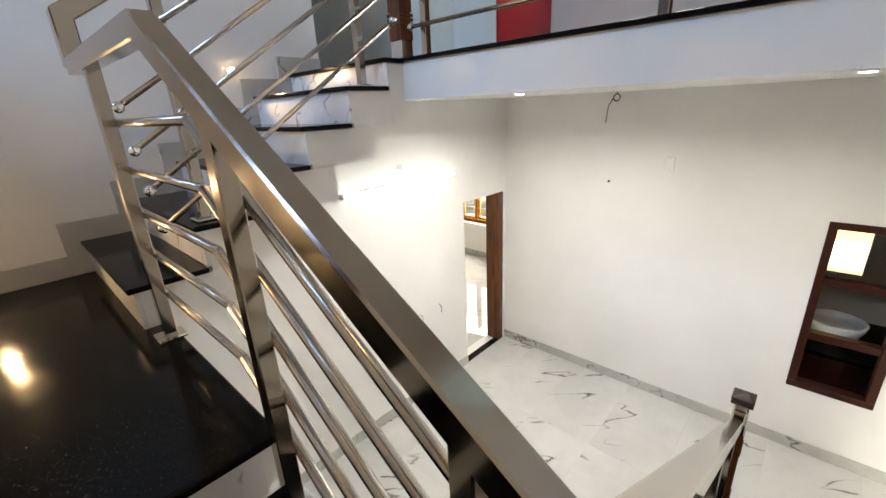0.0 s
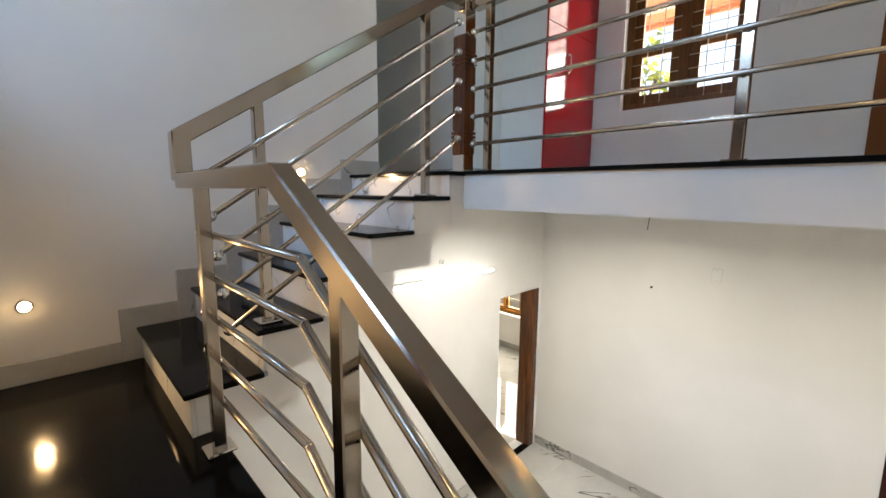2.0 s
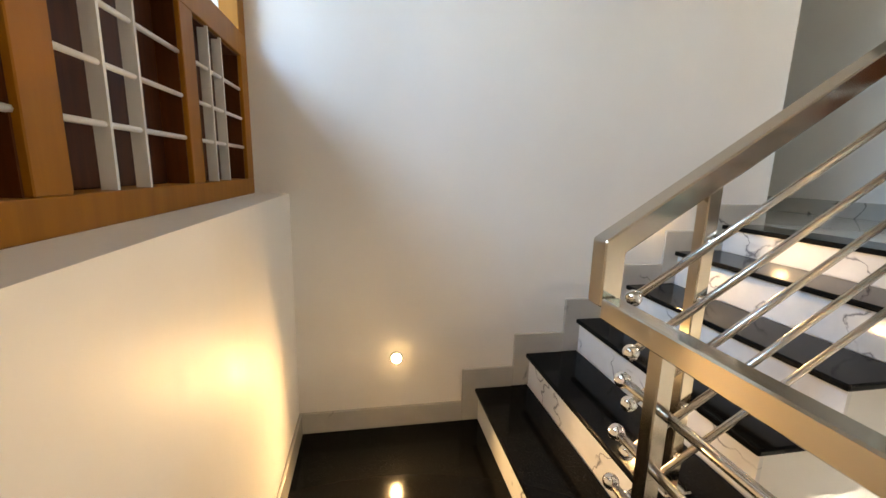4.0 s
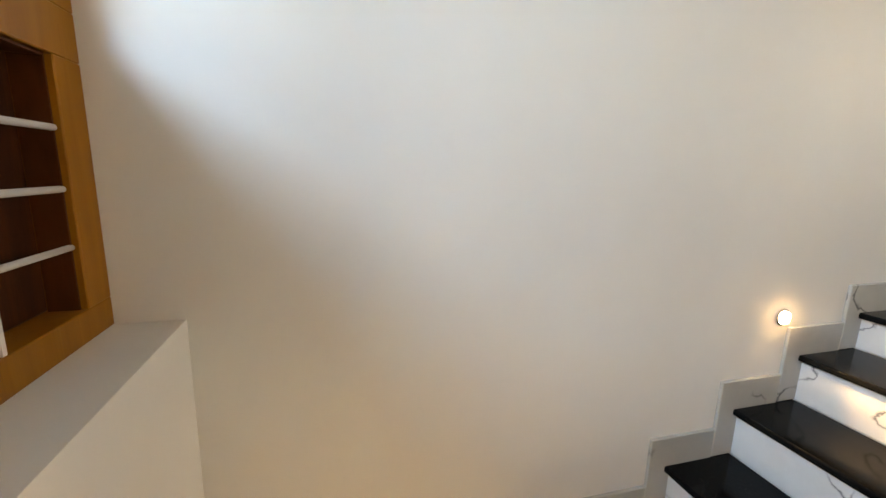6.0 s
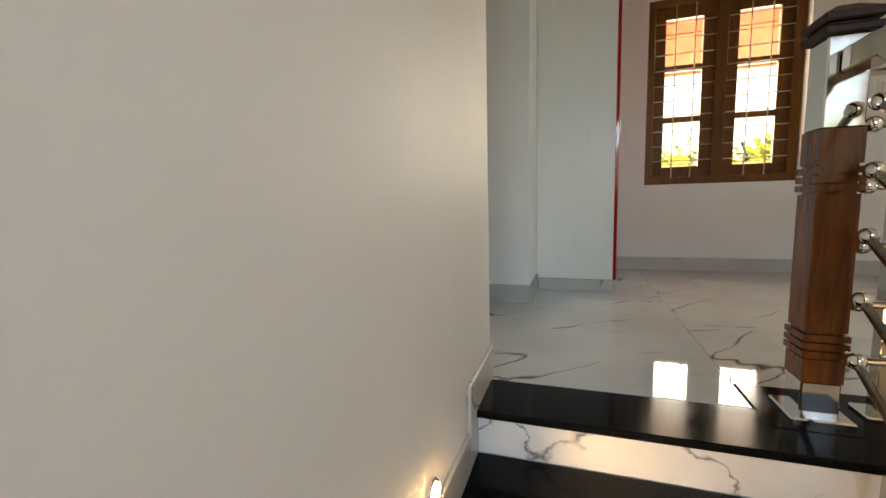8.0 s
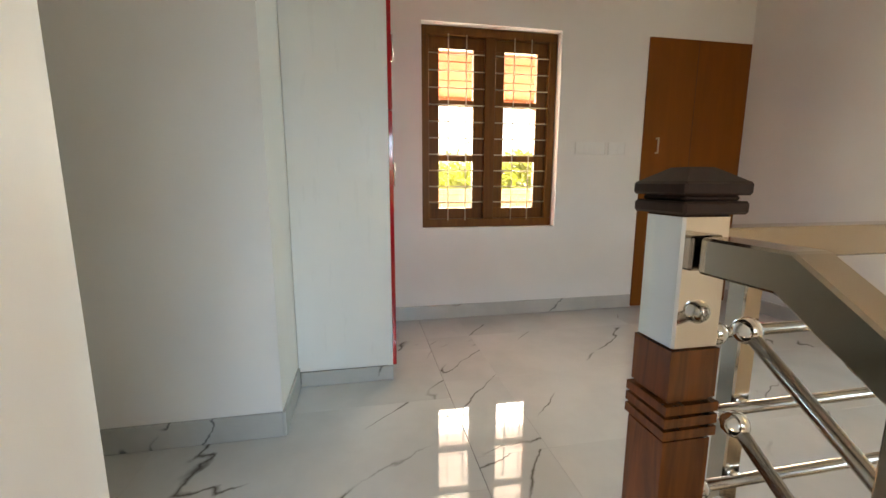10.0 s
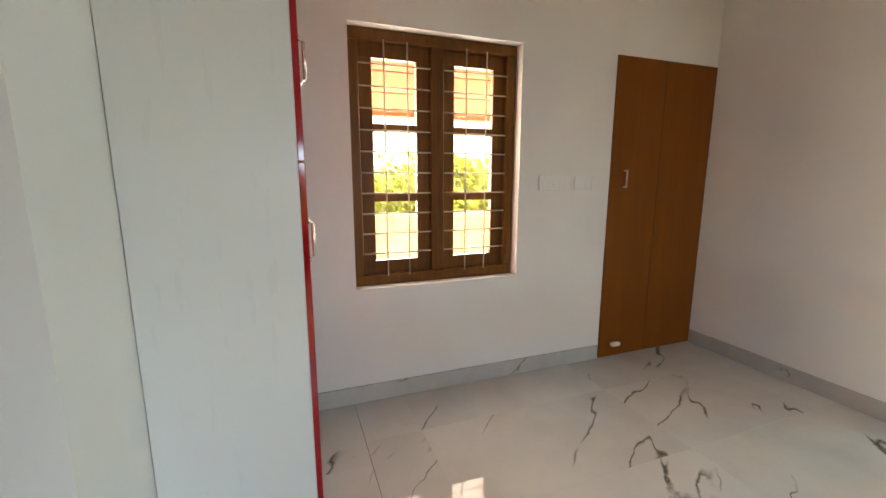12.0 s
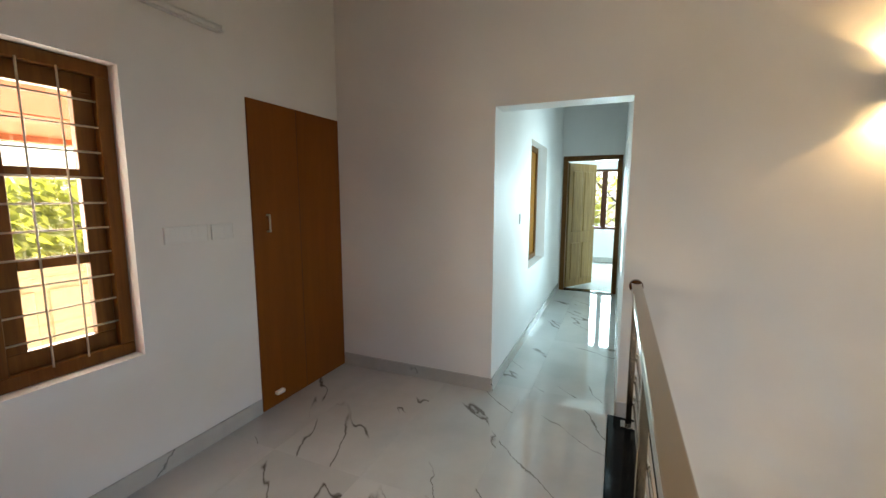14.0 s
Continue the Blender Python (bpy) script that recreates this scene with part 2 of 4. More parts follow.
# ---------------------------------------------------------------- the large structure
UW = (-1.819, -0.791, 1.671, 3.082)      # upper window in the far wall
TRY0, TRY1 = -2.26, 0.0              # stair window
SILL, WTOP = 1.114, 2.72

WE = 2.236                              # end of the stair wall
YN_BEAM = -0.987
GLZ = (-3.386, -2.862, -1.616, -0.186)  # glazed opening to the wash room
wall("wall_stair", "y", 0.0, 0.2, XW - 0.25, WE, -2.4, CEIL, label="plain white painted wall beside the upper flight")
wall("wall_ground_north", "y", 0.0, 0.2, WE, XG + 0.15, -2.4, 0.72, [(3.765, 4.50, FLOOR0, -0.235)], label="white wall with an open doorway on the ground floor")
wall("wall_window", "x", XW - 0.25, XW, YS, 0.0, -2.4, CEIL, [(TRY0, TRY1, SILL, WTOP)], label="white wall with a deep window above the landing")
wall("wall_ground_east", "x", XG, XG + 0.15, -5.6, 0.0, -2.4, 0.72, [GLZ], label="white ground-floor wall with a framed opening")
wall("wall_upper_east", "x", XF, XF + 0.22, YS - 0.2, 2.2, 0.72, CEIL, [UW], label="white upper-floor wall with a barred window")
wall("wall_south", "y", YS - 0.2, YS, XW - 0.25, XF, -2.4, CEIL, [(3.38, XF, FLOOR0 - 0.012, -0.17), (2.31, 3.194, FLOOR1 - 0.012, 3.095)], label="tall white wall of the stairwell with two openings")
wall("wall_alcove", "x", 3.25, 3.90, -0.027, 2.0, FLOOR1 - 0.1, CEIL, label="white wall jutting out beside the wardrobe")
wall("wall_lobby_north", "y", 2.0, 2.2, 2.036, XF, FLOOR1 - 0.1, CEIL, label="plain white wall closing the lobby")
wall("wall_lobby_west", "x", 2.036, WE, 0.2, 2.0, FLOOR1 - 0.1, CEIL, label="plain white wall behind the stair wall")
wall("wall_passage_east", "x", 3.194, 3.394, -7.2, YS - 0.2, FLOOR1 - 0.1, CEIL, [(-5.74, -4.76, 1.72, 3.045)], label="white passage wall with a recessed window")
# hole added out of view to let the passage fill lamp through
wall("wall_passage_west", "x", 2.11, 2.31, -7.2, YS - 0.2, FLOOR1 - 0.1, CEIL, [(-5.6, -4.6, 1.72, 3.045)], label="white passage wall with an added unseen opening")
wall("wall_passage_end", "y", -7.32, -7.2, 1.2, 4.0, FLOOR1 - 0.1, CEIL, [(2.33, 3.175, FLOOR1 - 0.012, 3.075)], label="white wall with a wooden door frame")
wall("wall_bedroom_end", "y", -10.6, -10.4, 1.2, 4.0, FLOOR1 - 0.1, CEIL, [(1.98, 3.12, 1.72, 3.06)], label="white bedroom wall with a wide window")
wall("wall_bedroom_east", "x", 4.0, 4.2, -10.6, -7.2, FLOOR1 - 0.1, CEIL, label="plain white bedroom wall")
wall("wall_bedroom_west", "x", 1.0, 1.2, -10.6, -7.2, FLOOR1 - 0.1, CEIL, label="plain white bedroom wall")
# ground floor rooms behind the openings
wall("wall_back_room_north", "y", 4.0, 4.2, 1.6, 7.05, -2.4, 0.72, label="plain white back-room wall")
wall("wall_back_room_west", "x", 1.4, 1.6, 0.2, 4.2, -2.4, 0.72, label="plain white back-room wall")
wall("wall_back_room_east", "x", 6.85, 7.05, 0.2, 4.0, -2.4, 0.72, [(1.46, 3.14, -1.53, -0.18)], label="white back-room wall with a window")
wall("wall_back_room_south", "y", 0.0, 0.2, XG + 0.15, 7.05, -2.4, 0.72, label="plain white back-room wall")
wall("wall_wash_room_end", "x", 6.3, 6.45, -4.2, 0.0, -2.4, 0.72, [(-3.27, -2.95, -1.12, -0.58)], label="wash-room wall with a small bright window")
wall("wall_wash_room_side", "y", -4.3, -4.15, XG + 0.15, 6.45, -2.4, 0.72, label="plain wash-room wall")
wall("wall_hall_south", "y", -5.75, -5.6, XW - 0.25, XG + 0.15, -2.4, 0.72, label="plain white wall of the rear hall")
# this opening is made up, out of view, for the hall fill lamp
wall("wall_ground_west", "x", XW - 0.25, XW, -5.6, YS - 0.2, -2.4, 0.72, [(-5.2, -4.0, -1.3, 0.0)], label="white ground-floor wall with an unseen made-up opening")
slab("ceiling", boxes((XW - 0.25, XF + 0.22, -10.6, 2.2, CEIL, CEIL + 0.15)), CEILING, "white flat ceiling above the stairwell", "ceiling")
slab("floor_slab_upper", boxes((XB, XF + 0.0, YS, 0.0, 0.80, FLOOR1 - 0.012), (XB, XB + 0.16, YS, YN_BEAM, 0.781, 0.80), (WE, XF, 0.0, 2.0, 0.72, FLOOR1 - 0.012), (1.0, 4.2, -10.6, YS - 0.2, 0.72, FLOOR1 - 0.012)),
     WALL, "white plastered floor slab with a deep edge beam", "floor slab")
slab("ceiling_hall", boxes((XW, XB - 0.3, -5.6, YS - 0.2, 0.5, 0.72), (2.4, XF, -5.6, YS - 0.2, 0.5, 0.70)), CEILING, "white ceiling over the rear hall", "ceiling")
slab("ceiling_rooms", boxes((1.4, 7.05, 0.2, 4.2, 0.5, 0.715), (XG + 0.15, 6.45, -4.3, 0.0, 0.5, 0.715)), CEILING, "white ceiling over the side rooms", "ceiling")
slab("floor_ground", boxes((XW - 0.25, 7.05, -5.75, 4.2, FLOOR0 - 0.2, FLOOR0 - 0.012)), GROUT, "grouted bed of the ground floor", "floor")

# ---------------------------------------------------------------- stairs
stair = thing("staircase", "folded staircase with black granite treads and white marble risers", "staircase")
YN = -0.987                              # open side of the upper flight
UP = [X1 + GO * k for k in range(6)]     # nosings
LEV = [RISE * (k + 1) for k in range(5)] + [FLOOR1]


def granite_slab(x0, x1, y0, y1, top, thick=0.022):
    return soft(boxes((x0, x1, y0, y1, top - thick, top)), 0.006, 2)


part("tread", granite_slab(XW, X1 + 0.10, -1.875, -0.002, 0.0), GRANITE, stair, "black granite landing slab")
part("landing_body", boxes((XW, X1 + 0.088, -1.85, 0.0, -0.15, -0.024)), WALL, stair, "white plastered landing edge")
for k in range(6):
    z, x = LEV[k], UP[k]
    zb = LEV[k - 1] if k else 0.0
    nxt = UP[k + 1] if k < 5 else 2.30
    if k < 5:
        part("tread", granite_slab(x, nxt + 0.02, YN - 0.012, -0.002, z), GRANITE, stair)
    part("riser", boxes((x + 0.02, x + 0.034, YN, -0.002, zb + 0.001, z - 0.023)), RISER, stair)
    # folded concrete behind tread and riser
    if k < 5:
        part("step_body", boxes((x + 0.036, nxt + 0.034, YN + 0.003, -0.002, z - 0.19, z - 0.024), *(() if k == 4 else ((nxt + 0.034, nxt + 0.15, YN + 0.003, -0.002, z - 0.19, z - 0.021),))), WALL, stair, "white plastered folded step")
    else:
        part("step_body", boxes((x + 0.0345, XB, YN + 0.003, -0.002, 0.66, z - 0.024)), WALL, stair)
# middle flight, down towards the quarter landing
for k in range(4):
    y, z = -1.865 - GO * k, -RISE * k
    part("riser", boxes((XW, X1 + 0.05, y + 0.010, y + 0.024, z - RISE + 0.001, z - 0.023)), RISER, stair)
    if k < 3:
        part("tread", granite_slab(XW, X1 + 0.085, y - GO - 0.012, y + 0.01, z - RISE), GRANITE, stair)
    if k < 3:
        part("step_body", boxes((XW, X1 + 0.048, y - GO + 0.01, y + 0.009, z - RISE - 0.2, z - RISE - 0.024)), WALL, stair)
YQ = -1.865 - GO * 3                      # edge of the quarter landing
part("tread", granite_slab(XW, X1 + 0.11, YS + 0.002, YQ + 0.01, LOWLAND), GRANITE, stair, "black granite quarter landing")
part("landing_body", boxes((XW, X1 + 0.09, YS, YQ + 0.008, LOWLAND - 0.17, LOWLAND - 0.024)), WALL, stair)
NB, GB = 10, 0.285
RB = (LOWLAND - FLOOR0) / NB
for k in range(NB):
    x, z = X1 + 0.10 + GB * k, LOWLAND - RB * k
    part("riser", boxes((x - 0.024, x - 0.010, YS + 0.002, YQ, z - RB + 0.001, z - 0.023)), RISER, stair)
    if k < NB - 1:
        part("tread", granite_slab(x - 0.012, x + GB + 0.012, YS + 0.002, YQ + 0.03, z - RB), GRANITE, stair)
        part("step_body", boxes((x - 0.009, x + GB - 0.026, YS + 0.002, YQ, z - RB - 0.22, z - RB - 0.024)), WALL, stair)

# ---------------------------------------------------------------- railings
HR = 0.030                               # half width of the handrail tube


def tube(bm, pts, half_w=HR, half_h=0.028):
    """A square tube along a line of points that lie in one upright plane or in the level."""
    pts = [Vector(p) for p in pts]
    rings = []
    for i, p in enumerate(pts):
        a = (p - pts[i - 1]).normalized() if i else (pts[1] - p).normalized()
        b = (pts[i + 1] - p).normalized() if i < len(pts) - 1 else a
        t = (a + b).normalized()
        k = 1 / max(0.3, t.dot(a))
        side = Vector((a.y, -a.x, 0))
        side = side.normalized() if side.length > 0.05 else None
        rings.append((p, t, k, side, a, b))
    base = next(r[3] for r in rings if r[3])
    ver = []
    for p, t, k, side, a, b in rings:
        s = side or base
        n = t.cross(s).normalized() if side else t.cross(base).normalized()
        ver.append([bm.verts.new(p + s * half_w * u + n * half_h * k * v) for u, v in ((-1, -1), (1, -1), (1, 1), (-1, 1))])
    for r0, r1 in zip(ver, ver[1:]):
        for i in range(4):
            bm.faces.new((r0[i], r0[(i + 1) % 4], r1[(i + 1) % 4], r1[i]))
    bm.faces.new(ver[0][::-1])
    bm.faces.new(ver[-1])
    bmesh.ops.recalc_face_normals(bm, faces=bm.faces)
    return soft(bm, 0.004, 1)


def post(parent, x, y, z0, z1, half=0.019):
    p = part("post", soft(boxes((x - half, x + half, y - half, y + half, z0, z1)), 0.003, 1), SATIN, parent)
    part("base_plate", soft(boxes((x - 0.045, x + 0.045, y - 0.045, y + 0.045, z0, z0 + 0.012)), 0.004, 1), CHROME, p)
    return p


def bracket(parent, at, to):
    """A short stub with a collar that holds a bar off its post."""
    a, b = Vector(at), Vector(to)
    bm = rod(bmesh.new(), a, b, 0.007, 8)
    rod(bm, b - (b - a).normalized() * 0.014, b, 0.0145, 10)
    part("bracket", bm, CHROME, parent, smooth=True)


def bar(parent, pts, radius=0.0105, balls=(True, True)):
    bm = bmesh.new()
    for a, b in zip(pts, pts[1:]):
        rod(bm, a, b, radius, 10)
    for p in pts[1:-1]:
        ball(bm, p, radius, 10)
    o = part("bar", bm, BARSTEEL, parent, smooth=True)
    for flag, p in zip(balls, (pts[0], pts[-1])):
        if flag:
            part("ball_end", ball(bmesh.new(), p, 0.021), CHROME, o, smooth=True)
    return o


SL = RISE / GO
YR, XR = -0.90, 0.77                     # planes of the upper and the middle railing
NWX, NWY = 2.208, -0.889                 # upper newel


def newel(x, y, z, label):
    n = thing("newel_post", label, "newel post", place=(x, y, z))
    h = 0.045
    part("foot", soft(boxes((-0.07, 0.07, -0.07, 0.07, 0, 0.014), (-0.043, 0.043, -0.043, 0.043, 0.0, 0.105)), 0.004, 1), CHROME, n, "polished steel foot")
    bm = bmesh.new()
    zs = [0.105]
    for step in (0.062, 0.007, 0.016, 0.006, 0.016, 0.006, 0.016, 0.007, 0.352, 0.007, 0.016, 0.006, 0.016, 0.006, 0.016, 0.007):
        zs.append(zs[-1] + step)
    zs.append(0.752)
    rings = []
    for a, b in zip(zs, zs[1:]):
        w = h - 0.006 if b - a < 0.008 else h + 0.005 if b - a < 0.02 else h
        for z in (a, b):
            rings.append([bm.verts.new((u * w, v * w, z)) for u, v in ((-1, -1), (1, -1), (1, 1), (-1, 1))])
    for p, q in zip(rings, rings[1:]):
        for i in range(4):
            bm.faces.new((p[i], p[(i + 1) % 4], q[(i + 1) % 4], q[i]))
    bm.faces.new(rings[0][::-1])
    bm.faces.new(rings[-1])
    part("shaft", bm, TEAK, n, "squared polished teak shaft with grooves")
    part("collar", soft(boxes((-h + 0.002, h - 0.002, -h + 0.002, h - 0.002, 0.752, 0.970)), 0.004, 1), CHROME, n, "polished steel collar")
    c = part("cap", soft(boxes((-0.058, 0.058, -0.058, 0.058, 0.970, 0.990), (-0.049, 0.049, -0.049, 0.049, 0.990, 0.999), (-0.060, 0.060, -0.060, 0.060, 0.999, 1.020)), 0.004, 1), CAPWOOD, n, "dark wooden cap")
    bm = bmesh.new()
    bmesh.ops.create_cone(bm, cap_ends=True, segments=4, radius1=0.078, radius2=0.03, depth=0.022, matrix=pose(0, 0, 1.031, 0, 0, 45))
    part("cap_top", bm, CAPWOOD, c)
    return n


newel(NWX, NWY, FLOOR1, "teak and polished steel newel post at the stair head")

rail = thing("stair_railing", "satin steel stair railing with five thin bars", "railing")
zt = 1.055
top = 1.893
xt = XR + (top - zt) / SL
ZA = 0.905
part("handrail", tube(bmesh.new(), [(XR, YR, ZA), (XR, YR, zt), (xt, YR, top), (NWX - 0.05, YR, top)]), SATIN, rail, "square satin steel handrail")
for x, k in ((1.035, 1), (1.90, 4)):
    post(rail, x, YR, LEV[k], zt + SL * (x - XR) - 0.02)
for i in range(5):
    d = 0.168 + 0.153 * i
    za = lambda x: zt + SL * (x - XR) - d
    xs = 0.83 + 0.012 * i
    bar(rail, [(xs, YR - 0.03, za(xs)), (NWX - 0.09, YR - 0.03, za(NWX - 0.09))])
    for x in (1.035, 1.90):
        bracket(rail, (x, YR - 0.005, za(x)), (x, YR - 0.03, za(x)))

low = thing("stair_railing", "satin steel railing bending down along the middle flight", "railing")
YA = -1.725
SM = 0.62
YC = YQ - 0.04
ZC = ZA + SM * (YC - YA)
part("handrail", tube(bmesh.new(), [(XR - 0.006, YR - 0.034, ZA), (XR - 0.006, YA, ZA), (XR - 0.006, YC, ZC)], 0.024, 0.026), SATIN, low, "square satin steel handrail")
post(low, XR, -1.121, 0.0, ZA - 0.02)
post(low, XR, -1.955, -RISE, ZA + SM * (-1.955 - YA) - 0.01)
post(low, XR, -2.50, -3 * RISE, ZA + SM * (-2.50 - YA) - 0.01)
for i in range(5):
    d = 0.174 + 0.143 * i
    bar(low, [(XR + 0.028, -0.97, ZA - d), (XR + 0.028, YA - 0.015, ZA - d), (XR + 0.028, YC, ZC - d - 0.01)], 0.0115, balls=(True, False))
    for y in (-1.121, -1.955, -2.50):
        z = ZA - d + (SM * (y - YA) - 0.01 * (y - YA) / (YC - YA) if y < YA else 0.0)
        bracket(low, (XR + 0.005, y, z), (XR + 0.028, y, z))

XN, YN2 = 3.27, YQ - 0.02
foot = thing("stair_railing", "satin steel railing beside the bottom flight", "railing")
ZE = FLOOR0 + RB + 0.90
part("handrail", tube(bmesh.new(), [(XR + 0.03, YN2, ZC), (XN - 0.15, YN2, ZE), (XN - 0.05, YN2, ZE)]), SATIN, foot, "square satin steel handrail")
SF = (ZC - ZE) / (XN - 0.15 - XR - 0.03)
for k in (1, 4, 7):
    x = X1 + 0.10 + GB * (k + 0.5)
    post(foot, x, YN2, LOWLAND - RB * (k + 1), ZC - SF * (x - XR - 0.03) - 0.01)
for i in range(5):
    d = 0.15 * (i + 1)
    bar(foot, [(XR + 0.05, YN2 + 0.03, ZC - d), (XN - 0.08, YN2 + 0.03, ZC - SF * (XN - 0.11 - XR) - d)])
newel(XN, YN2, FLOOR0 + RB + 0.001, "teak and polished steel newel post at the stair foot")

bal = thing("balcony_railing", "satin steel balcony railing with five thin bars", "railing")
XBR = 2.235
part("handrail", tube(bmesh.new(), [(XBR, NWY - 0.05, 1.90), (XBR, YS + 0.035, 1.90)]), SATIN, bal, "square satin steel handrail")
part("wall_flange", rod(bmesh.new(), (XBR, YS + 0.0, 1.90), (XBR, YS + 0.035, 1.90), 0.042, 20), TEAK, bal, "dark wall rosette", smooth=False)
for y in (-1.05, -2.22, -3.34):
    post(bal, XBR, y, FLOOR1 + 0.002, 1.88)
for i in range(5):
    z = 1.145 + 0.15 * i
    bar(bal, [(XBR - 0.03, NWY - 0.075, z), (XBR - 0.03, YS + 0.03, z)])
    for y in (-1.05, -2.22, -3.34):
        bracket(bal, (XBR - 0.005, y, z), (XBR - 0.03, y, z))

# granite border of the balcony
part("tread", granite_slab(UP[5], 2.20, YN - 0.012, -0.002, FLOOR1 + 0.001), GRANITE, stair, "black granite strip at the stair head")
slab("balcony_border", granite_slab(XB - 0.02, 2.363, YS + 0.002, -0.757, FLOOR1 + 0.003, 0.02), GRANITE, "black granite strip along the balcony edge", "border")

# ---------------------------------------------------------------- windows and doors


def sash_window(name, x, y0, y1, z0, z1, label):
    """Two wooden sashes of three panes each behind a steel grille, in a wall that faces -x."""
    w = tagged(new(name), label, "window", kind="structure")
    d0, d1 = x + 0.07, x + 0.15
    f = 0.062
    part("window_frame", soft(boxes((d0, d1, y0, y1, z0, z0 + f), (d0, d1, y0, y1, z1 - f, z1), (d0, d1, y0, y0 + f, z0 + f, z1 - f), (d0, d1, y1 - f, y1, z0 + f, z1 - f),
                                    (d0, d1, (y0 + y1) / 2 - 0.04, (y0 + y1) / 2 + 0.04, z0 + f, z1 - f)), 0.004, 1), FRAMEWOOD, w)
    ym = (y0 + y1) / 2
    for a, b in ((y0 + f, ym - 0.04), (ym + 0.04, y1 - f)):
        s = 0.078
        za, zb = z0 + f, z1 - f
        h = (zb - za - 2 * s - 2 * 0.045) / 3
        dims = [(d1 - 0.045, d1 - 0.005, a, b, za, za + s), (d1 - 0.045, d1 - 0.005, a, b, zb - s, zb), (d1 - 0.045, d1 - 0.005, a, a + s, za + s, zb - s), (d1 - 0.045, d1 - 0.005, b - s, b, za + s, zb - s)]
        for j in (1, 2):
            zz = za + s + h * j + 0.045 * (j - 1)
            dims.append((d1 - 0.045, d1 - 0.005, a + s, b - s, zz, zz + 0.045))
        sash = part("sash", soft(boxes(*dims), 0.003, 1), FRAMEWOOD, w)
        for j in range(3):
            zz = za + s + (h + 0.045) * j
            g = part("pane", boxes((d1 - 0.028, d1 - 0.022, a + s, b - s, zz, zz + h)), GLASS, sash)
            g.visible_shadow = False
        for j in range(10):
            zz = za + 0.125 + (zb - za - 0.24) * j / 9
            part("grille_bar", rod(bmesh.new(), (d0 + 0.01, a - 0.012, zz), (d0 + 0.01, b + 0.012, zz), 0.0045, 6), GRILLE, w, smooth=True)
        for j in (1, 2):
            yy = a + (b - a) * (0.5 + 0.16 * (j * 2 - 3))
            part("grille_bar", rod(bmesh.new(), (d0, yy, za - 0.01), (d0, yy, zb + 0.01), 0.0045, 6), GRILLE, w, smooth=True)
    return w


sash_window("window_1", XF, UW[0], UW[1], UW[2], UW[3], "varnished two-sash wooden window behind a steel grille")

# stair window
sw = tagged(new("window_2"), "tall orange-stained wooden window with white bars and closed shutters", "window", kind="structure")
wx0, wx1 = XW - 0.213, XW - 0.133
TRZ = 1.622
cols = [TRY1, -0.583, -1.125, -1.668, TRY0]
fr = [(wx0, wx1, TRY0, TRY1, SILL, SILL + 0.06), (wx0, wx1, TRY0, TRY1, WTOP - 0.06, WTOP), (wx0, wx1, TRY0, TRY1, TRZ, TRZ + 0.085)]
for j, c in enumerate(cols):
    a, b = (c - 0.08, c) if j == 0 else (c, c + 0.075) if j == 4 else (c - 0.010, c + 0.070)
    fr += [(wx0, wx1, a, b, SILL + 0.06, TRZ), (wx0, wx1, a, b, TRZ + 0.085, WTOP - 0.06)]
part("window_frame", soft(boxes(*fr), 0.002, 1), STAIRWOOD, sw)
for j in range(4):
    b = cols[j] - (0.08 if j == 0 else 0.010)
    a = cols[j + 1] + (0.075 if j == 3 else 0.070)
    part("shutter", soft(boxes((wx0 - 0.01, wx0 + 0.018, a, b, SILL + 0.06, TRZ)), 0.004, 1), SHUTTER, sw, "closed dark wooden shutter")
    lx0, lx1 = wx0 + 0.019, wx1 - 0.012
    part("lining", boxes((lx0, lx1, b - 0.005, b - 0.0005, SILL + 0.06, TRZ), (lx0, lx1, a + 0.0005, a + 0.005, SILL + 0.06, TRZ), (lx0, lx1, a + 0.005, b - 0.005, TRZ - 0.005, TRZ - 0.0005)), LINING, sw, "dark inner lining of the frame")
    g = part("pane", boxes((wx0 + 0.02, wx0 + 0.026, a, b, TRZ + 0.085, WTOP - 0.06)), GLASS, sw)
    g.visible_shadow = False
    for lo, hi, n in ((SILL + 0.06, TRZ, 3), (TRZ + 0.085, WTOP - 0.06, 6)):
        for f in (0.275, 0.535):
            y = a + (b - a) * f
            part("flat_bar", boxes((wx1 - 0.032, wx1 - 0.004, y - 0.004, y + 0.004, lo, hi)), WHITEBAR, sw)
        for i in range(n):
            z = lo + 0.118 + 0.105 * i if n == 3 else lo + 0.13 * (i + 1)
            part("grille_rod", rod(bmesh.new(), (wx1 - 0.014, a, z), (wx1 - 0.014, b, z), 0.006, 8), WHITEBAR, sw, smooth=True)

# ---------------------------------------------------------------- skirtings and floor tiles


def skirting(name, *dims):
    return slab(name, soft(boxes(*dims), 0.003, 1), PLINTH, "grey veined marble skirting", "skirting")


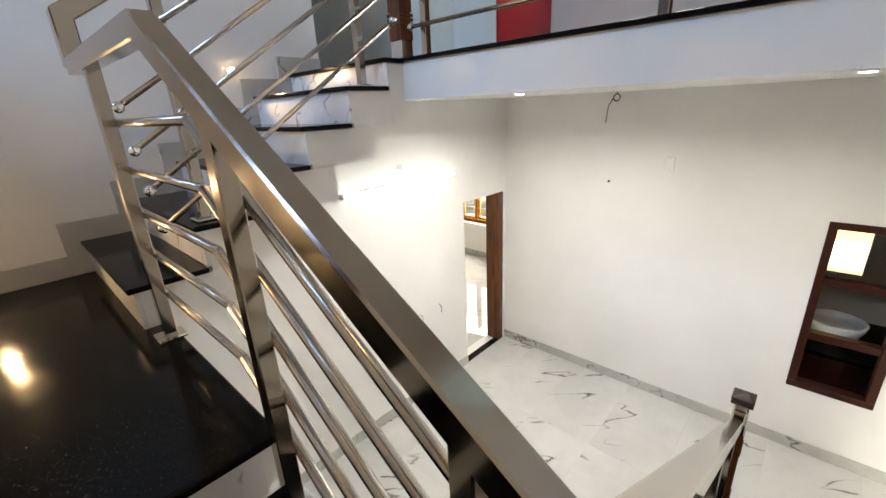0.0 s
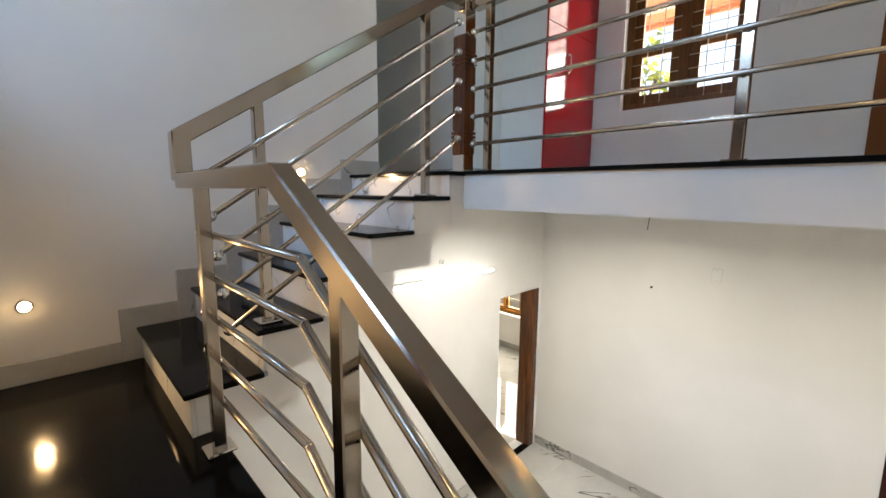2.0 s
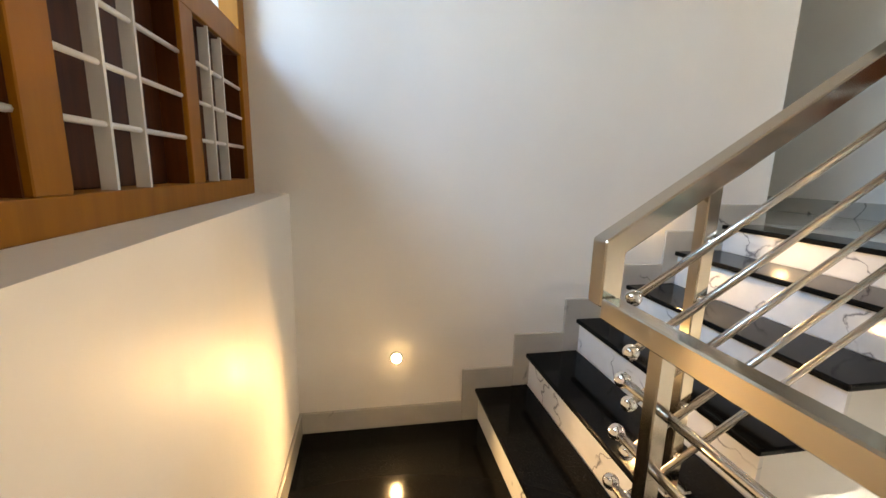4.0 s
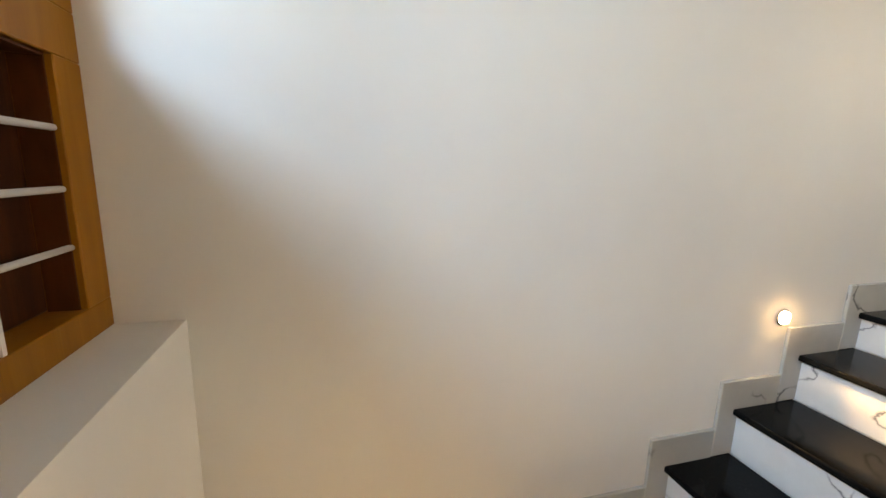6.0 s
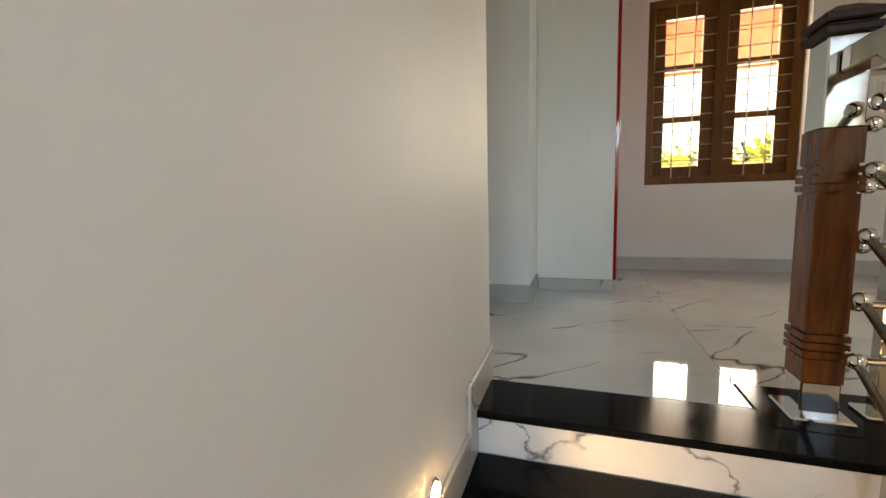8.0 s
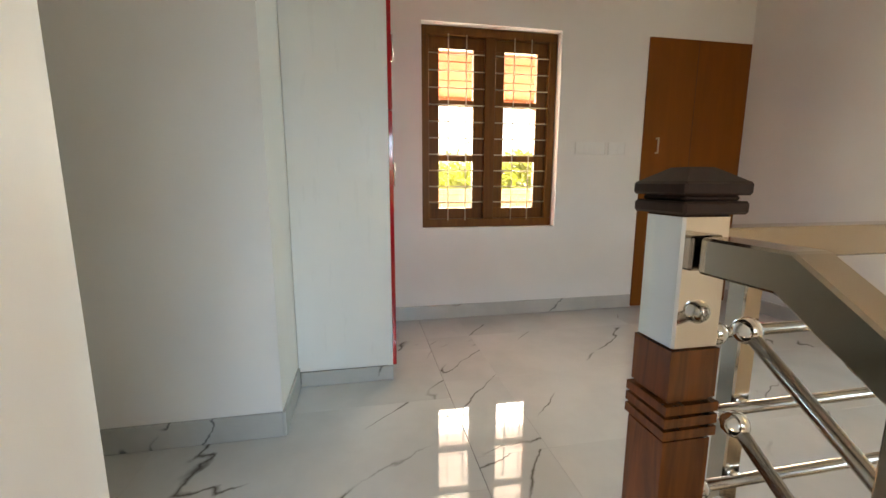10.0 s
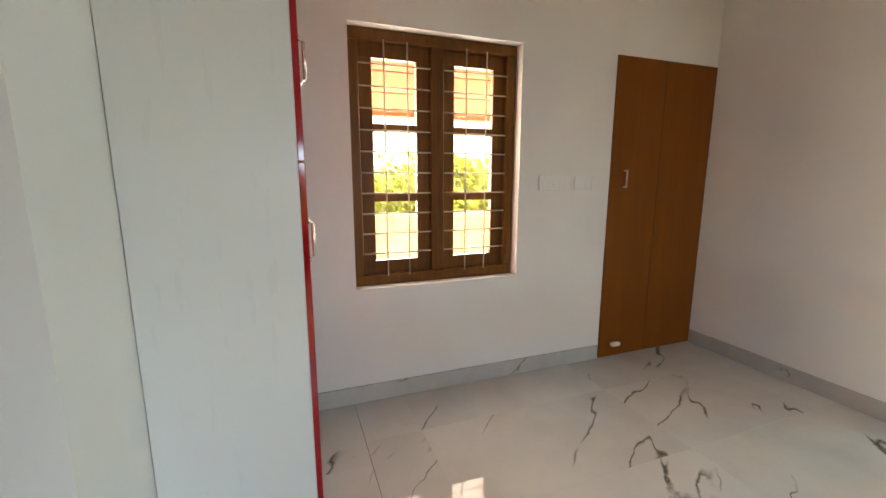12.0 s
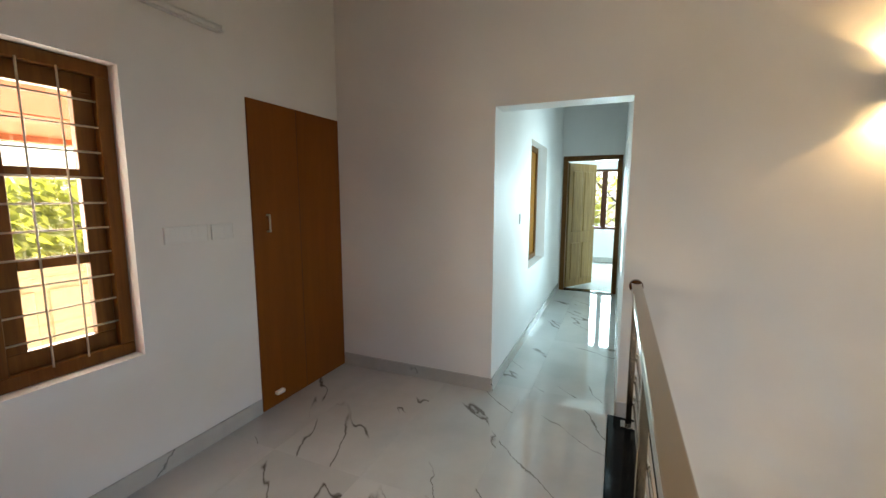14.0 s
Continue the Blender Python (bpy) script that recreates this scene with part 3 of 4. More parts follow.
SK = 0.105
skirting("baseboard_landing", (XW, XW + 0.013, -1.86, -0.013, 0.0, SK), (XW, X1 - 0.065, -0.013, 0.0, 0.0, SK))
for k in range(6):
    x0 = UP[k] - 0.065
    x1 = UP[k + 1] - 0.065 if k < 5 else WE
    skirting("baseboard_step", (x0, x1, -0.013, -0.0005, LEV[k - 1] if k else 0.0, LEV[k] + SK))
skirting("baseboard_upper", (XF - 0.013, XF, -2.52, -0.53, FLOOR1, FLOOR1 + SK), (3.194, XF - 0.013, YS, YS + 0.013, FLOOR1, FLOOR1 + SK), (2.11, 2.31, YS, YS + 0.013, FLOOR1, FLOOR1 + SK),
         (3.237, 3.25, -0.027, 2.0, FLOOR1, FLOOR1 + SK), (3.237, 3.64, -0.04, -0.027, FLOOR1, FLOOR1 + SK), (3.64, 3.654, -0.50, -0.041, FLOOR1, FLOOR1 + 0.075))
skirting("baseboard_passage", (3.181, 3.194, -7.2, YS + 0.0, FLOOR1, FLOOR1 + SK), (2.31, 2.323, -7.2, YS, FLOOR1, FLOOR1 + SK), (1.2, 4.0, -10.4, -10.387, FLOOR1, FLOOR1 + SK))
skirting("baseboard_ground", (XG - 0.013, XG, -5.6, 0.0, FLOOR0, FLOOR0 + SK), (XW, 3.765, -0.013, 0.0, FLOOR0, FLOOR0 + SK), (6.837, 6.85, 0.2, 4.0, FLOOR0, FLOOR0 + SK), (1.6, 6.837, 3.987, 4.0, FLOOR0, FLOOR0 + SK))
for k in range(4):
    skirting("baseboard_step", (XW, XW + 0.013, -1.865 - GO * (k + 1) + 0.065, -1.865 - GO * k + 0.065, -RISE * (k + 1), -RISE * (k + 1) + SK))


def tile_floor(name, label, zones, z, sx, sy):
    bed = tagged(new(name), label, "floor", kind="structure")
    shared = {}
    for x0, x1, y0, y1 in zones:
        nx, ny = math.ceil((x1 - x0) / sx), math.ceil((y1 - y0) / sy)
        for i in range(nx):
            for j in range(ny):
                w = min(sx, x1 - x0 - i * sx) - 0.0005
                d = min(sy, y1 - y0 - j * sy) - 0.0005
                if w < 0.01 or d < 0.01:
                    continue
                key = (round(w, 4), round(d, 4))
                if key not in shared:
                    shared[key] = mesh_of("tile", soft(boxes((0, w, 0, d, -0.011, 0)), 0.0002, 1), TILE)
                t = new("tile", shared[key])
                t.location = (x0 + i * sx + 0.0002, y0 + j * sy + 0.0002, z + 0.0001 * ((i * 7 + j * 5) % 3))
                t.parent = bed
    return bed


# ---------------------------------------------------------------- lamps


def foot_lamp(x, z, watts):
    t = thing("stair_light", "round warm recessed stair light in the wall", "wall light", "stair lights", place=(x, 0, z))
    bm = bmesh.new()
    rod(bm, (0, 0.002, 0), (0, -0.010, 0), 0.030, 28)
    part("rim", soft(bm, 0.003, 1), CHROME, t, "slim metal rim")
    bm = bmesh.new()
    rod(bm, (0, -0.009, 0), (0, -0.014, 0), 0.022, 24)
    part("lens", bm, BULB, t, "glowing warm lens")
    glow_lamp("stair_light_glow", (x, -0.05, z), FOOT_W, WARM, 0.02)
    spot_lamp("stair_light_beam", (x, -0.03, z), (x, -2.0, z - 0.1), watts, WARM, 140, 0.7)


foot_lamp(0.313, 0.353, 9.5)
foot_lamp(1.624, 0.992, 4.5)


def batten(name, a, b, label, glass, depth=0.045):
    """A tube light on a wall, from a to b along the wall."""
    t = thing(name, label, "tube light", place=a)
    v = Vector(b) - Vector(a)
    out = Vector((0, -1, 0)) if abs(v.x) > abs(v.y) else Vector((-1, 0, 0))
    u = v.normalized()
    bm = bmesh.new()
    m = Matrix((u, out, Vector((0, 0, 1)))).transposed().to_4x4()
    bmesh.ops.transform(box(bm, 0, v.length, 0, depth * 0.55, -0.018, 0.018), matrix=m, verts=bm.verts)
    part("body", soft(bm, 0.004, 1), PLASTIC, t, "white plastic batten")
    bm = rod(bmesh.new(), u * 0.02 + out * depth, u * (v.length - 0.02) + out * depth, 0.014, 12)
    part("tube", bm, glass, t, smooth=True)
    for f in (0.01, v.length - 0.01):
        bm = bmesh.new()
        bmesh.ops.transform(box(bm, f - 0.012, f + 0.012, 0, depth + 0.016, -0.017, 0.017), matrix=m, verts=bm.verts)
        part("end_cap", soft(bm, 0.004, 1), PLASTIC, t)
    return t


batten("tube_light", (2.25, -0.001, 0.105), (3.59, -0.001, 0.105), "lit white tube light on the ground-floor wall", TUBE)
batten("tube_light", (XF - 0.001, -2.37, 3.42), (XF - 0.001, -1.17, 3.42), "unlit white tube light above the window", PLASTIC)

sconce = thing("wall_sconce", "dark up-and-down wall light with warm glow", "wall light", place=(1.08, YS, 3.03))
part("body", soft(boxes((-0.05, 0.05, 0.0, 0.11, -0.085, 0.085)), 0.006, 2), DARK, sconce, "dark metal body")
part("lens", boxes((-0.035, 0.035, 0.02, 0.09, 0.0855, 0.089)), BULB, sconce)
part("lens", boxes((-0.035, 0.035, 0.02, 0.09, -0.089, -0.0855)), BULB, sconce)
spot_lamp("sconce_glow_up", (1.08, YS + 0.055, 3.125), (1.08, YS + 0.06, 5.0), SCONCE_W, WARM, 126, 0.2)
spot_lamp("sconce_glow_down", (1.08, YS + 0.055, 2.935), (1.08, YS + 0.06, 0.0), SCONCE_W, WARM, 126, 0.2)


def downlight(x, y, z, watts):
    t = thing("downlight", "small round recessed ceiling downlight, lit", "ceiling light", "downlights", place=(x, y, z))
    part("rim", soft(rod(bmesh.new(), (0, 0, 0), (0, 0, -0.006), 0.036, 24), 0.002, 1), PLASTIC, t)
    part("lens", rod(bmesh.new(), (0, 0, -0.005), (0, 0, -0.008), 0.027, 24), DOWN, t)
    area("downlight_beam", (x, y, z - 0.02), (x, y, z - 2), 0.08, 0.08, watts, (1.0, 0.98, 0.93)).data.spread = radians(158)


downlight(3.0, -1.15, 0.80, DOWN_W)
downlight(3.0, -2.80, 0.80, DOWN_W * 0.35)

# ---------------------------------------------------------------- upper lobby
ward = thing("wardrobe", "tall built-in wardrobe with red gloss doors and white side", "wardrobe", place=(3.655, -0.52, FLOOR1))
wd, wl, wh = 0.491, XF - 3.655 - 0.004, 2.75
part("carcass", soft(boxes((0.0, wl, 0.02, wd, 0.075, wh)), 0.002, 1), WHITELAM, ward, "white laminate carcass")
part("plinth", boxes((0.02, wl, 0.045, wd, 0.0, 0.0745)), DARK, ward, "dark recessed plinth")
d1 = part("door", soft(boxes((0.0, wl, 0.0, 0.0195, 0.075, 1.355)), 0.002, 1), RED, ward, "red gloss lower door")
d2 = part("door", soft(boxes((0.0, wl, 0.0, 0.0195, 1.36, wh)), 0.002, 1), RED, ward, "red gloss upper door")
for parent, za, zb in ((d1, 0.995, 1.13), (d2, 1.675, 1.81)):
    bm = bmesh.new()
    for a, b in (((0.35, -0.03, za), (0.35, -0.03, zb)), ((0.35, -0.03, za), (0.35, 0, za - 0.012)), ((0.35, -0.03, zb), (0.35, 0, zb + 0.012))):
        rod(bm, a, b, 0.007, 10)
    part("handle", bm, CHROME, parent, "polished steel bow handle", smooth=True)
    for zz in (za - 0.012, zb + 0.012):
        part("handle_boss", ball(bmesh.new(), (0.35, -0.006, zz), 0.014), CHROME, parent, smooth=True)

cup = tagged(new("door_1"), "flush brown laminate cupboard door in the wall", "door", kind="structure")
part("leaf", soft(boxes((XF - 0.014, XF + 0.02, YS + 0.012, -2.528, FLOOR1 + 0.006, FLOOR1 + 2.10)), 0.002, 1), LAMINATE, cup)
part("joint", boxes((XF - 0.0155, XF - 0.0138, -2.954, -2.952, FLOOR1 + 0.02, FLOOR1 + 2.09)), DARK, cup, "thin joint between the door leaves")
bm = bmesh.new()
for a, b in (((XF - 0.04, -2.642, 2.23), (XF - 0.04, -2.642, 2.35)), ((XF - 0.04, -2.642, 2.235), (XF - 0.01, -2.642, 2.235)), ((XF - 0.04, -2.642, 2.345), (XF - 0.01, -2.642, 2.345))):
    rod(bm, a, b, 0.006, 8)
part("handle", bm, GRILLE, cup, "small pale handle", smooth=True)
part("door_stop", soft(boxes((XF - 0.05, XF - 0.012, -2.70, -2.625, 1.07, 1.10)), 0.012, 2), PLASTIC, cup, "white plastic door stop")


def switch_plate(x, y0, y1, z0, z1, n, axis="x"):
    t = thing("switch_plate", "white plastic switch plate on the wall", "switch", "switch plates", place=(x, (y0 + y1) / 2, (z0 + z1) / 2))
    w, h = (y1 - y0) / 2, (z1 - z0) / 2
    part("plate", soft(boxes((-0.009, 0, -w, w, -h, h)), 0.003, 1), PLASTIC, t)
    for i in range(n):
        a = -w * 0.86 + 2 * w * 0.86 * i / n
        b = -w * 0.86 + 2 * w * 0.86 * (i + 0.9) / n
        part("rocker", soft(boxes((-0.0125, -0.0088, a, b, -h * 0.62, h * 0.62)), 0.002, 1), PLASTIC, t)
    for e in (-w - 0.004, w + 0.0005):
        part("edge_strip", boxes((-0.0075, -0.0005, e, e + 0.0035, -h, h)), GROUT, t)


switch_plate(XF, -2.205, -1.963, 2.217, 2.308, 5)
switch_plate(XF, -2.375, -2.238, 2.217, 2.308, 2)
switch_plate(3.194, -4.42, -4.29, 2.22, 2.31, 2)

# ---------------------------------------------------------------- passage and bedroom
df = tagged(new("door_2"), "open carved wooden door in a dark frame", "door", kind="structure")
fy0, fy1 = -7.335, -7.19
part("door_frame", soft(boxes((2.33, 2.40, fy0, fy1, FLOOR1, 3.005), (3.105, 3.175, fy0, fy1, FLOOR1, 3.005), (2.33, 3.175, fy0, fy1, 3.005, 3.075)), 0.005, 1), FRAMEWOOD, df, "dark wooden frame")
part("threshold", boxes((2.40, 3.105, fy0, fy1, FLOOR1, FLOOR1 + 0.012)), GRANITE, df)
leaf = thing("carved_door", "open carved wooden door leaf with raised panels", "door", place=(3.10, -7.33, FLOOR1 + 0.014))
leaf.rotation_euler = (0, 0, radians(180 + 58))
LW, LH = 0.69, 1.985
part("leaf", soft(boxes((0, LW, -0.018, 0.018, 0, LH)), 0.003, 1), DOORWOOD, leaf)
for a, b in ((0.09, 0.315), (0.375, 0.60)):
    for c, d in ((0.12, 0.72), (0.90, 1.86)):
        part("panel", soft(boxes((a, b, -0.028, 0.028, c, d)), 0.012, 2), DOORWOOD, leaf, "raised panel")
part("handle", rod(rod(bmesh.new(), (0.63, -0.06, 0.98), (0.63, 0.06, 0.98), 0.009, 10), (0.63, 0.06, 0.98), (0.53, 0.06, 0.98), 0.008, 10), CHROME, leaf, "steel lever handle", smooth=True)

pw = tagged(new("window_3"), "closed wooden window deep in the passage wall", "window", kind="structure")
a0, a1, b0, b1 = -5.74, -4.76, 1.72, 3.045
px = 3.30
part("window_frame", soft(boxes((px, px + 0.07, a0, a1, b0, b0 + 0.06), (px, px + 0.07, a0, a1, b1 - 0.06, b1), (px, px + 0.07, a0, a0 + 0.06, b0 + 0.06, b1 - 0.06), (px, px + 0.07, a1 - 0.06, a1, b0 + 0.06, b1 - 0.06),
                               (px, px + 0.07, -5.28, -5.22, b0 + 0.06, b1 - 0.06)), 0.004, 1), FRAMEWOOD, pw)
for c, d in ((a0 + 0.06, -5.28), (-5.22, a1 - 0.06)):
    part("shutter", soft(boxes((px + 0.02, px + 0.05, c, d, b0 + 0.06, b1 - 0.06)), 0.004, 1), STAIRWOOD, pw, "closed wooden shutter")

bw = tagged(new("window_4"), "wide dark wooden window with diagonal bars before greenery", "window", kind="structure")
c0, c1, e0, e1 = 1.98, 3.12, 1.72, 3.06
wy0, wy1 = -10.52, -10.45
part("window_frame", soft(boxes((c0, c1, wy0, wy1, e0, e0 + 0.06), (c0, c1, wy0, wy1, e1 - 0.06, e1), (c0, c0 + 0.06, wy0, wy1, e0 + 0.06, e1 - 0.06), (c1 - 0.06, c1, wy0, wy1, e0 + 0.06, e1 - 0.06),
                               (2.60, 2.72, wy0, wy1, e0 + 0.06, e1 - 0.06), (2.27, 2.33, wy0, wy1, e0 + 0.06, e1 - 0.06)), 0.004, 1), SHUTTER, bw)
for a, b in ((c0 + 0.06, 2.27), (2.33, 2.60), (2.72, c1 - 0.06)):
    part("pane", boxes((a, b, wy0 + 0.02, wy0 + 0.026, e0 + 0.06, e1 - 0.06)), GLASS, bw).visible_shadow = False
    for z in (1.95, 2.25, 2.55, 2.85):
        part("diagonal_bar", rod(bmesh.new(), (a, wy1 - 0.01, z + 0.12), (b, wy1 - 0.01, z - 0.12), 0.012, 8), SHUTTER, bw)
    for i in range(8):
        z = e0 + 0.12 + i * 0.155
        part("grille_bar", rod(bmesh.new(), (a, wy1 - 0.02, z), (b, wy1 - 0.02, z), 0.005, 6), GRILLE, bw)

# ---------------------------------------------------------------- ground floor
gd = tagged(new("door_3"), "open doorway with a polished wooden frame", "doorway", kind="structure")
part("door_frame", soft(boxes((4.405, 4.499, -0.006, 0.185, FLOOR0, -0.237)), 0.005, 1), TEAK, gd)
part("threshold", boxes((3.767, 4.405, -0.004, 0.075, FLOOR0, FLOOR0 + 0.012)), GRANITE, gd, "black granite threshold")

rw = tagged(new("window_5"), "wooden back-room window with bright panes", "window", kind="structure")
q0, q1 = -1.53, -0.18
part("window_frame", soft(boxes((6.92, 7.0, 1.46, 3.14, q0, q0 + 0.06), (6.92, 7.0, 1.46, 3.14, q1 - 0.06, q1), *[(6.92, 7.0, y, y + 0.06, q0 + 0.06, q1 - 0.06) for y in (1.46, 1.865, 2.27, 2.675, 3.08)]), 0.004, 1), STAIRWOOD, rw)
part("window_sill", soft(boxes((6.80, 6.92, 1.44, 3.16, q0 - 0.03, q0)), 0.004, 1), WALL, rw, "white plastered sill")
for a in (1.52, 1.925, 2.33, 2.735):
    b = a + 0.345
    sash = part("sash", soft(boxes((6.955, 6.99, a, b, q0 + 0.06, q0 + 0.10), (6.955, 6.99, a, b, q1 - 0.10, q1 - 0.06), (6.955, 6.99, a, a + 0.04, q0 + 0.10, q1 - 0.10), (6.955, 6.99, b - 0.04, b, q0 + 0.10, q1 - 0.10)), 0.003, 1), STAIRWOOD, rw)
    part("pane", boxes((6.968, 6.974, a + 0.04, b - 0.04, q0 + 0.10, q1 - 0.10)), GLASS, sash).visible_shadow = False
    for i in range(7):
        z = q0 + 0.13 + 0.17 * i
        part("grille_bar", rod(bmesh.new(), (6.935, a, z), (6.935, b, z), 0.006, 6), GRILLE, rw)

gf = tagged(new("window_6"), "tall dark red wooden frame open to the wash room", "window", kind="structure")
y0, y1, z0, z1 = GLZ
f = 0.055
dims = [(XG - 0.012, XG + 0.09, y0, y1, z0, z0 + f), (XG - 0.012, XG + 0.09, y0, y1, z1 - f, z1), (XG - 0.012, XG + 0.09, y0, y0 + f, z0 + f, z1 - f), (XG - 0.012, XG + 0.09, y1 - f, y1, z0 + f, z1 - f)]
for z in (-0.66, -1.13):
    dims.append((XG + 0.0, XG + 0.08, y0 + f, y1 - f, z - 0.03, z + 0.03))
part("window_frame", soft(boxes(*dims), 0.004, 1), MAHOGANY, gf)

counter = thing("wash_counter", "black granite wash counter on dark panels", "counter", place=(5.25, -3.1, FLOOR0))
part("top", soft(boxes((-0.35, 0.55, -0.75, 0.85, 0.76, 0.80)), 0.005, 1), GRANITE, counter)
part("base", boxes((-0.30, 0.55, -0.72, 0.82, 0.0, 0.759)), MAHOGANY, counter, "dark wooden base")
basin = thing("wash_basin", "round white porcelain bowl on the black counter", "basin", place=(5.2, -3.1, FLOOR0 + 0.80))
bm = bmesh.new()
prof = [(0.08, 0.0), (0.15, 0.05), (0.195, 0.15), (0.21, 0.21), (0.195, 0.215), (0.18, 0.15), (0.13, 0.08), (0.03, 0.05)]
rings = [[bm.verts.new((r * math.cos(2 * math.pi * i / 32), r * math.sin(2 * math.pi * i / 32), z)) for i in range(32)] for r, z in prof]
for p, q in zip(rings, rings[1:]):
    for i in range(32):
        bm.faces.new((p[i], p[(i + 1) % 32], q[(i + 1) % 32], q[i]))
bm.faces.new(rings[0][::-1])
bm.faces.new(rings[-1])
part("bowl", bm, PORCELAIN, basin, smooth=True)
part("drain", rod(bmesh.new(), (0, 0, 0.051), (0, 0, 0.055), 0.025, 16), CHROME, basin)

ring = thing("cable_hook", "bare wires and a hook hanging from the ceiling", "cable", place=(4.50, -1.24, 0.80))
bm = bmesh.new()
pts = [Vector((0.0, 0.03 * math.sin(a), -0.05 - 0.03 * math.cos(a))) for a in [i * math.pi / 8 for i in range(17)]]
for a, b in zip(pts, pts[1:]):
    rod(bm, a, b, 0.005, 6)
rod(bm, (0, 0, 0), (0, 0, -0.02), 0.006, 6)
part("hook", bm, DARK, ring)
bm = bmesh.new()
for a, b in (((0.0, 0.02, -0.03), (0.0, 0.07, -0.12)), ((0.0, 0.07, -0.12), (0.0, 0.085, -0.27))):
    rod(bm, a, b, 0.004, 6)
part("wire", bm, DARK, ring, "loose dark wires")
wire = thing("loose_wire", "short dark wires sticking out of the wall", "cable", place=(2.99, YS, -0.85))
bm = bmesh.new()
for a, b in (((0.0, 0.0, 0.06), (0.0, 0.05, 0.03)), ((0.0, 0.05, 0.03), (0.01, 0.055, -0.05)), ((0.0, 0.0, 0.05), (-0.03, 0.04, -0.01))):
    rod(bm, a, b, 0.0028, 6)
part("wire", bm, DARK, wire)
for x, z in ((3.03, -1.29), (3.31, -1.28)):
    stub = thing("loose_wire", "short grey wire hanging out of the white wall", "cable", place=(x, 0, z))
    bm = rod(bmesh.new(), (0, 0.0, 0.04), (0.004, -0.03, 0.02), 0.003, 6)
    part("wire", rod(rod(bm, (0.004, -0.03, 0.02), (0.0, -0.034, -0.05), 0.003, 6), (0.004, -0.03, 0.02), (0.015, -0.02, -0.02), 0.003, 6), DARK, stub)
clip = thing("wall_hook", "small grey hook on the wall above the tube light", "hook", place=(2.90, 0, 0.26))
part("hook", soft(boxes((-0.03, 0.03, -0.012, 0, -0.018, 0.018), (-0.01, 0.01, -0.03, -0.012, -0.018, 0.0)), 0.003, 1), GROUT, clip)
cover = thing("blank_plate", "small white blank cover plate on the wall", "wall plate", place=(XG, -1.74, 0.17))
part("plate", soft(boxes((-0.008, 0, -0.04, 0.04, -0.06, 0.06)), 0.003, 1), PLASTIC, cover)
for z in (-0.045, 0.045):
    part("screw", rod(bmesh.new(), (-0.0075, 0, z), (-0.0095, 0, z), 0.005, 8), GROUT, cover)
nail = thing("wall_nail", "small dark nail in the white wall", "nail", place=(XG, -1.217, -0.024))
part("head", rod(bmesh.new(), (0, 0, 0), (-0.012, 0, 0), 0.011, 10), DARK, nail)

# ---------------------------------------------------------------- outside
# flat sheets, white and yellow, that glow by themselves in place of daylight
HAZE = emitter("bright_sky_backdrop", (1.0, 0.97, 0.88), 0.75)
YELLOW_GLOW = emitter("yellow_glow_backdrop", (0.95, 0.72, 0.22), 0.5)
slab("backdrop_wash_window", boxes((6.9, 6.92, -4.2, -2.2, -1.7, -0.93)), HAZE, "bright daylight outside the wash-room window", "backdrop")
slab("backdrop_wash_window", boxes((6.9, 6.92, -4.2, -2.2, -0.929, 0.2)), YELLOW_GLOW, "glowing yellow backdrop outside the wash-room window", "backdrop")
GREEN, gnt, gb = material("foliage", (0.06, 0.11, 0.02), 0.6)
gv = coords(gnt)
gnt.links.new(ramp(gnt, noise_tex(gnt, gv, 1.5, 4), [(0.3, (0.11, 0.15, 0.018)), (0.7, (0.20, 0.23, 0.03))]), gb.inputs["Base Color"])
gmix = gnt.nodes.new("ShaderNodeMixShader")
gtr = nd(gnt, "ShaderNodeBsdfTranslucent", Color=(0.50, 0.52, 0.07, 1))
gmix.inputs[0].default_value = 0.62
gnt.links.new(gb.outputs[0], gmix.inputs[1])
gnt.links.new(gtr.outputs[0], gmix.inputs[2])
gnt.links.new(gmix.outputs[0], gnt.nodes["Material Output"].inputs["Surface"])
BARK = wood("bark", (0.05, 0.035, 0.02), (0.12, 0.085, 0.055), 0.9)
CREAM = paint("cream_parapet_paint", (0.47, 0.365, 0.21), 0.7)
ROOF = paint("terracotta_soffit", (0.42, 0.125, 0.045), 0.7)
EARTH = paint("dry_earth", (0.22, 0.18, 0.11), 0.9)

slab("ground", boxes((-400, 400, -400, 400, FLOOR0 - 0.6, FLOOR0 - 0.35)), EARTH, "bare dry earth round the house", "ground")
par = thing("parapet_wall", "cream plastered parapet wall with sunk panels", "parapet", place=(6.35, -1.3, 0.70))
part("wall", boxes((0, 0.12, -5, 5, 0.0, 1.16)), CREAM, par)
part("coping", soft(boxes((-0.04, 0.16, -5, 5, 1.16, 1.23)), 0.01, 2), CREAM, par)
for i in range(22):
    y = -4.6 + i * 0.42
    part("panel", soft(boxes((-0.02, 0.0, y, y + 0.34, 0.12, 1.06)), 0.008, 1), CREAM, par)
slab("balcony_floor", boxes((XF + 0.22, 6.47, -6.3, 3.7, 0.5, 0.70)), CREAM, "plain cream balcony floor outside the window", "floor")
eave = thing("roof_eave", "terracotta-coloured sloping roof eave over the balcony", "eave", place=(XF + 0.22, -1.3, 3.24))
bm = bmesh.new()
m = pose(0, 0, 0, 0, 20, 0)
box(bm, 0, 1.1, -5, 5, -0.02, 0.03, m)
part("soffit", bm, ROOF, eave)
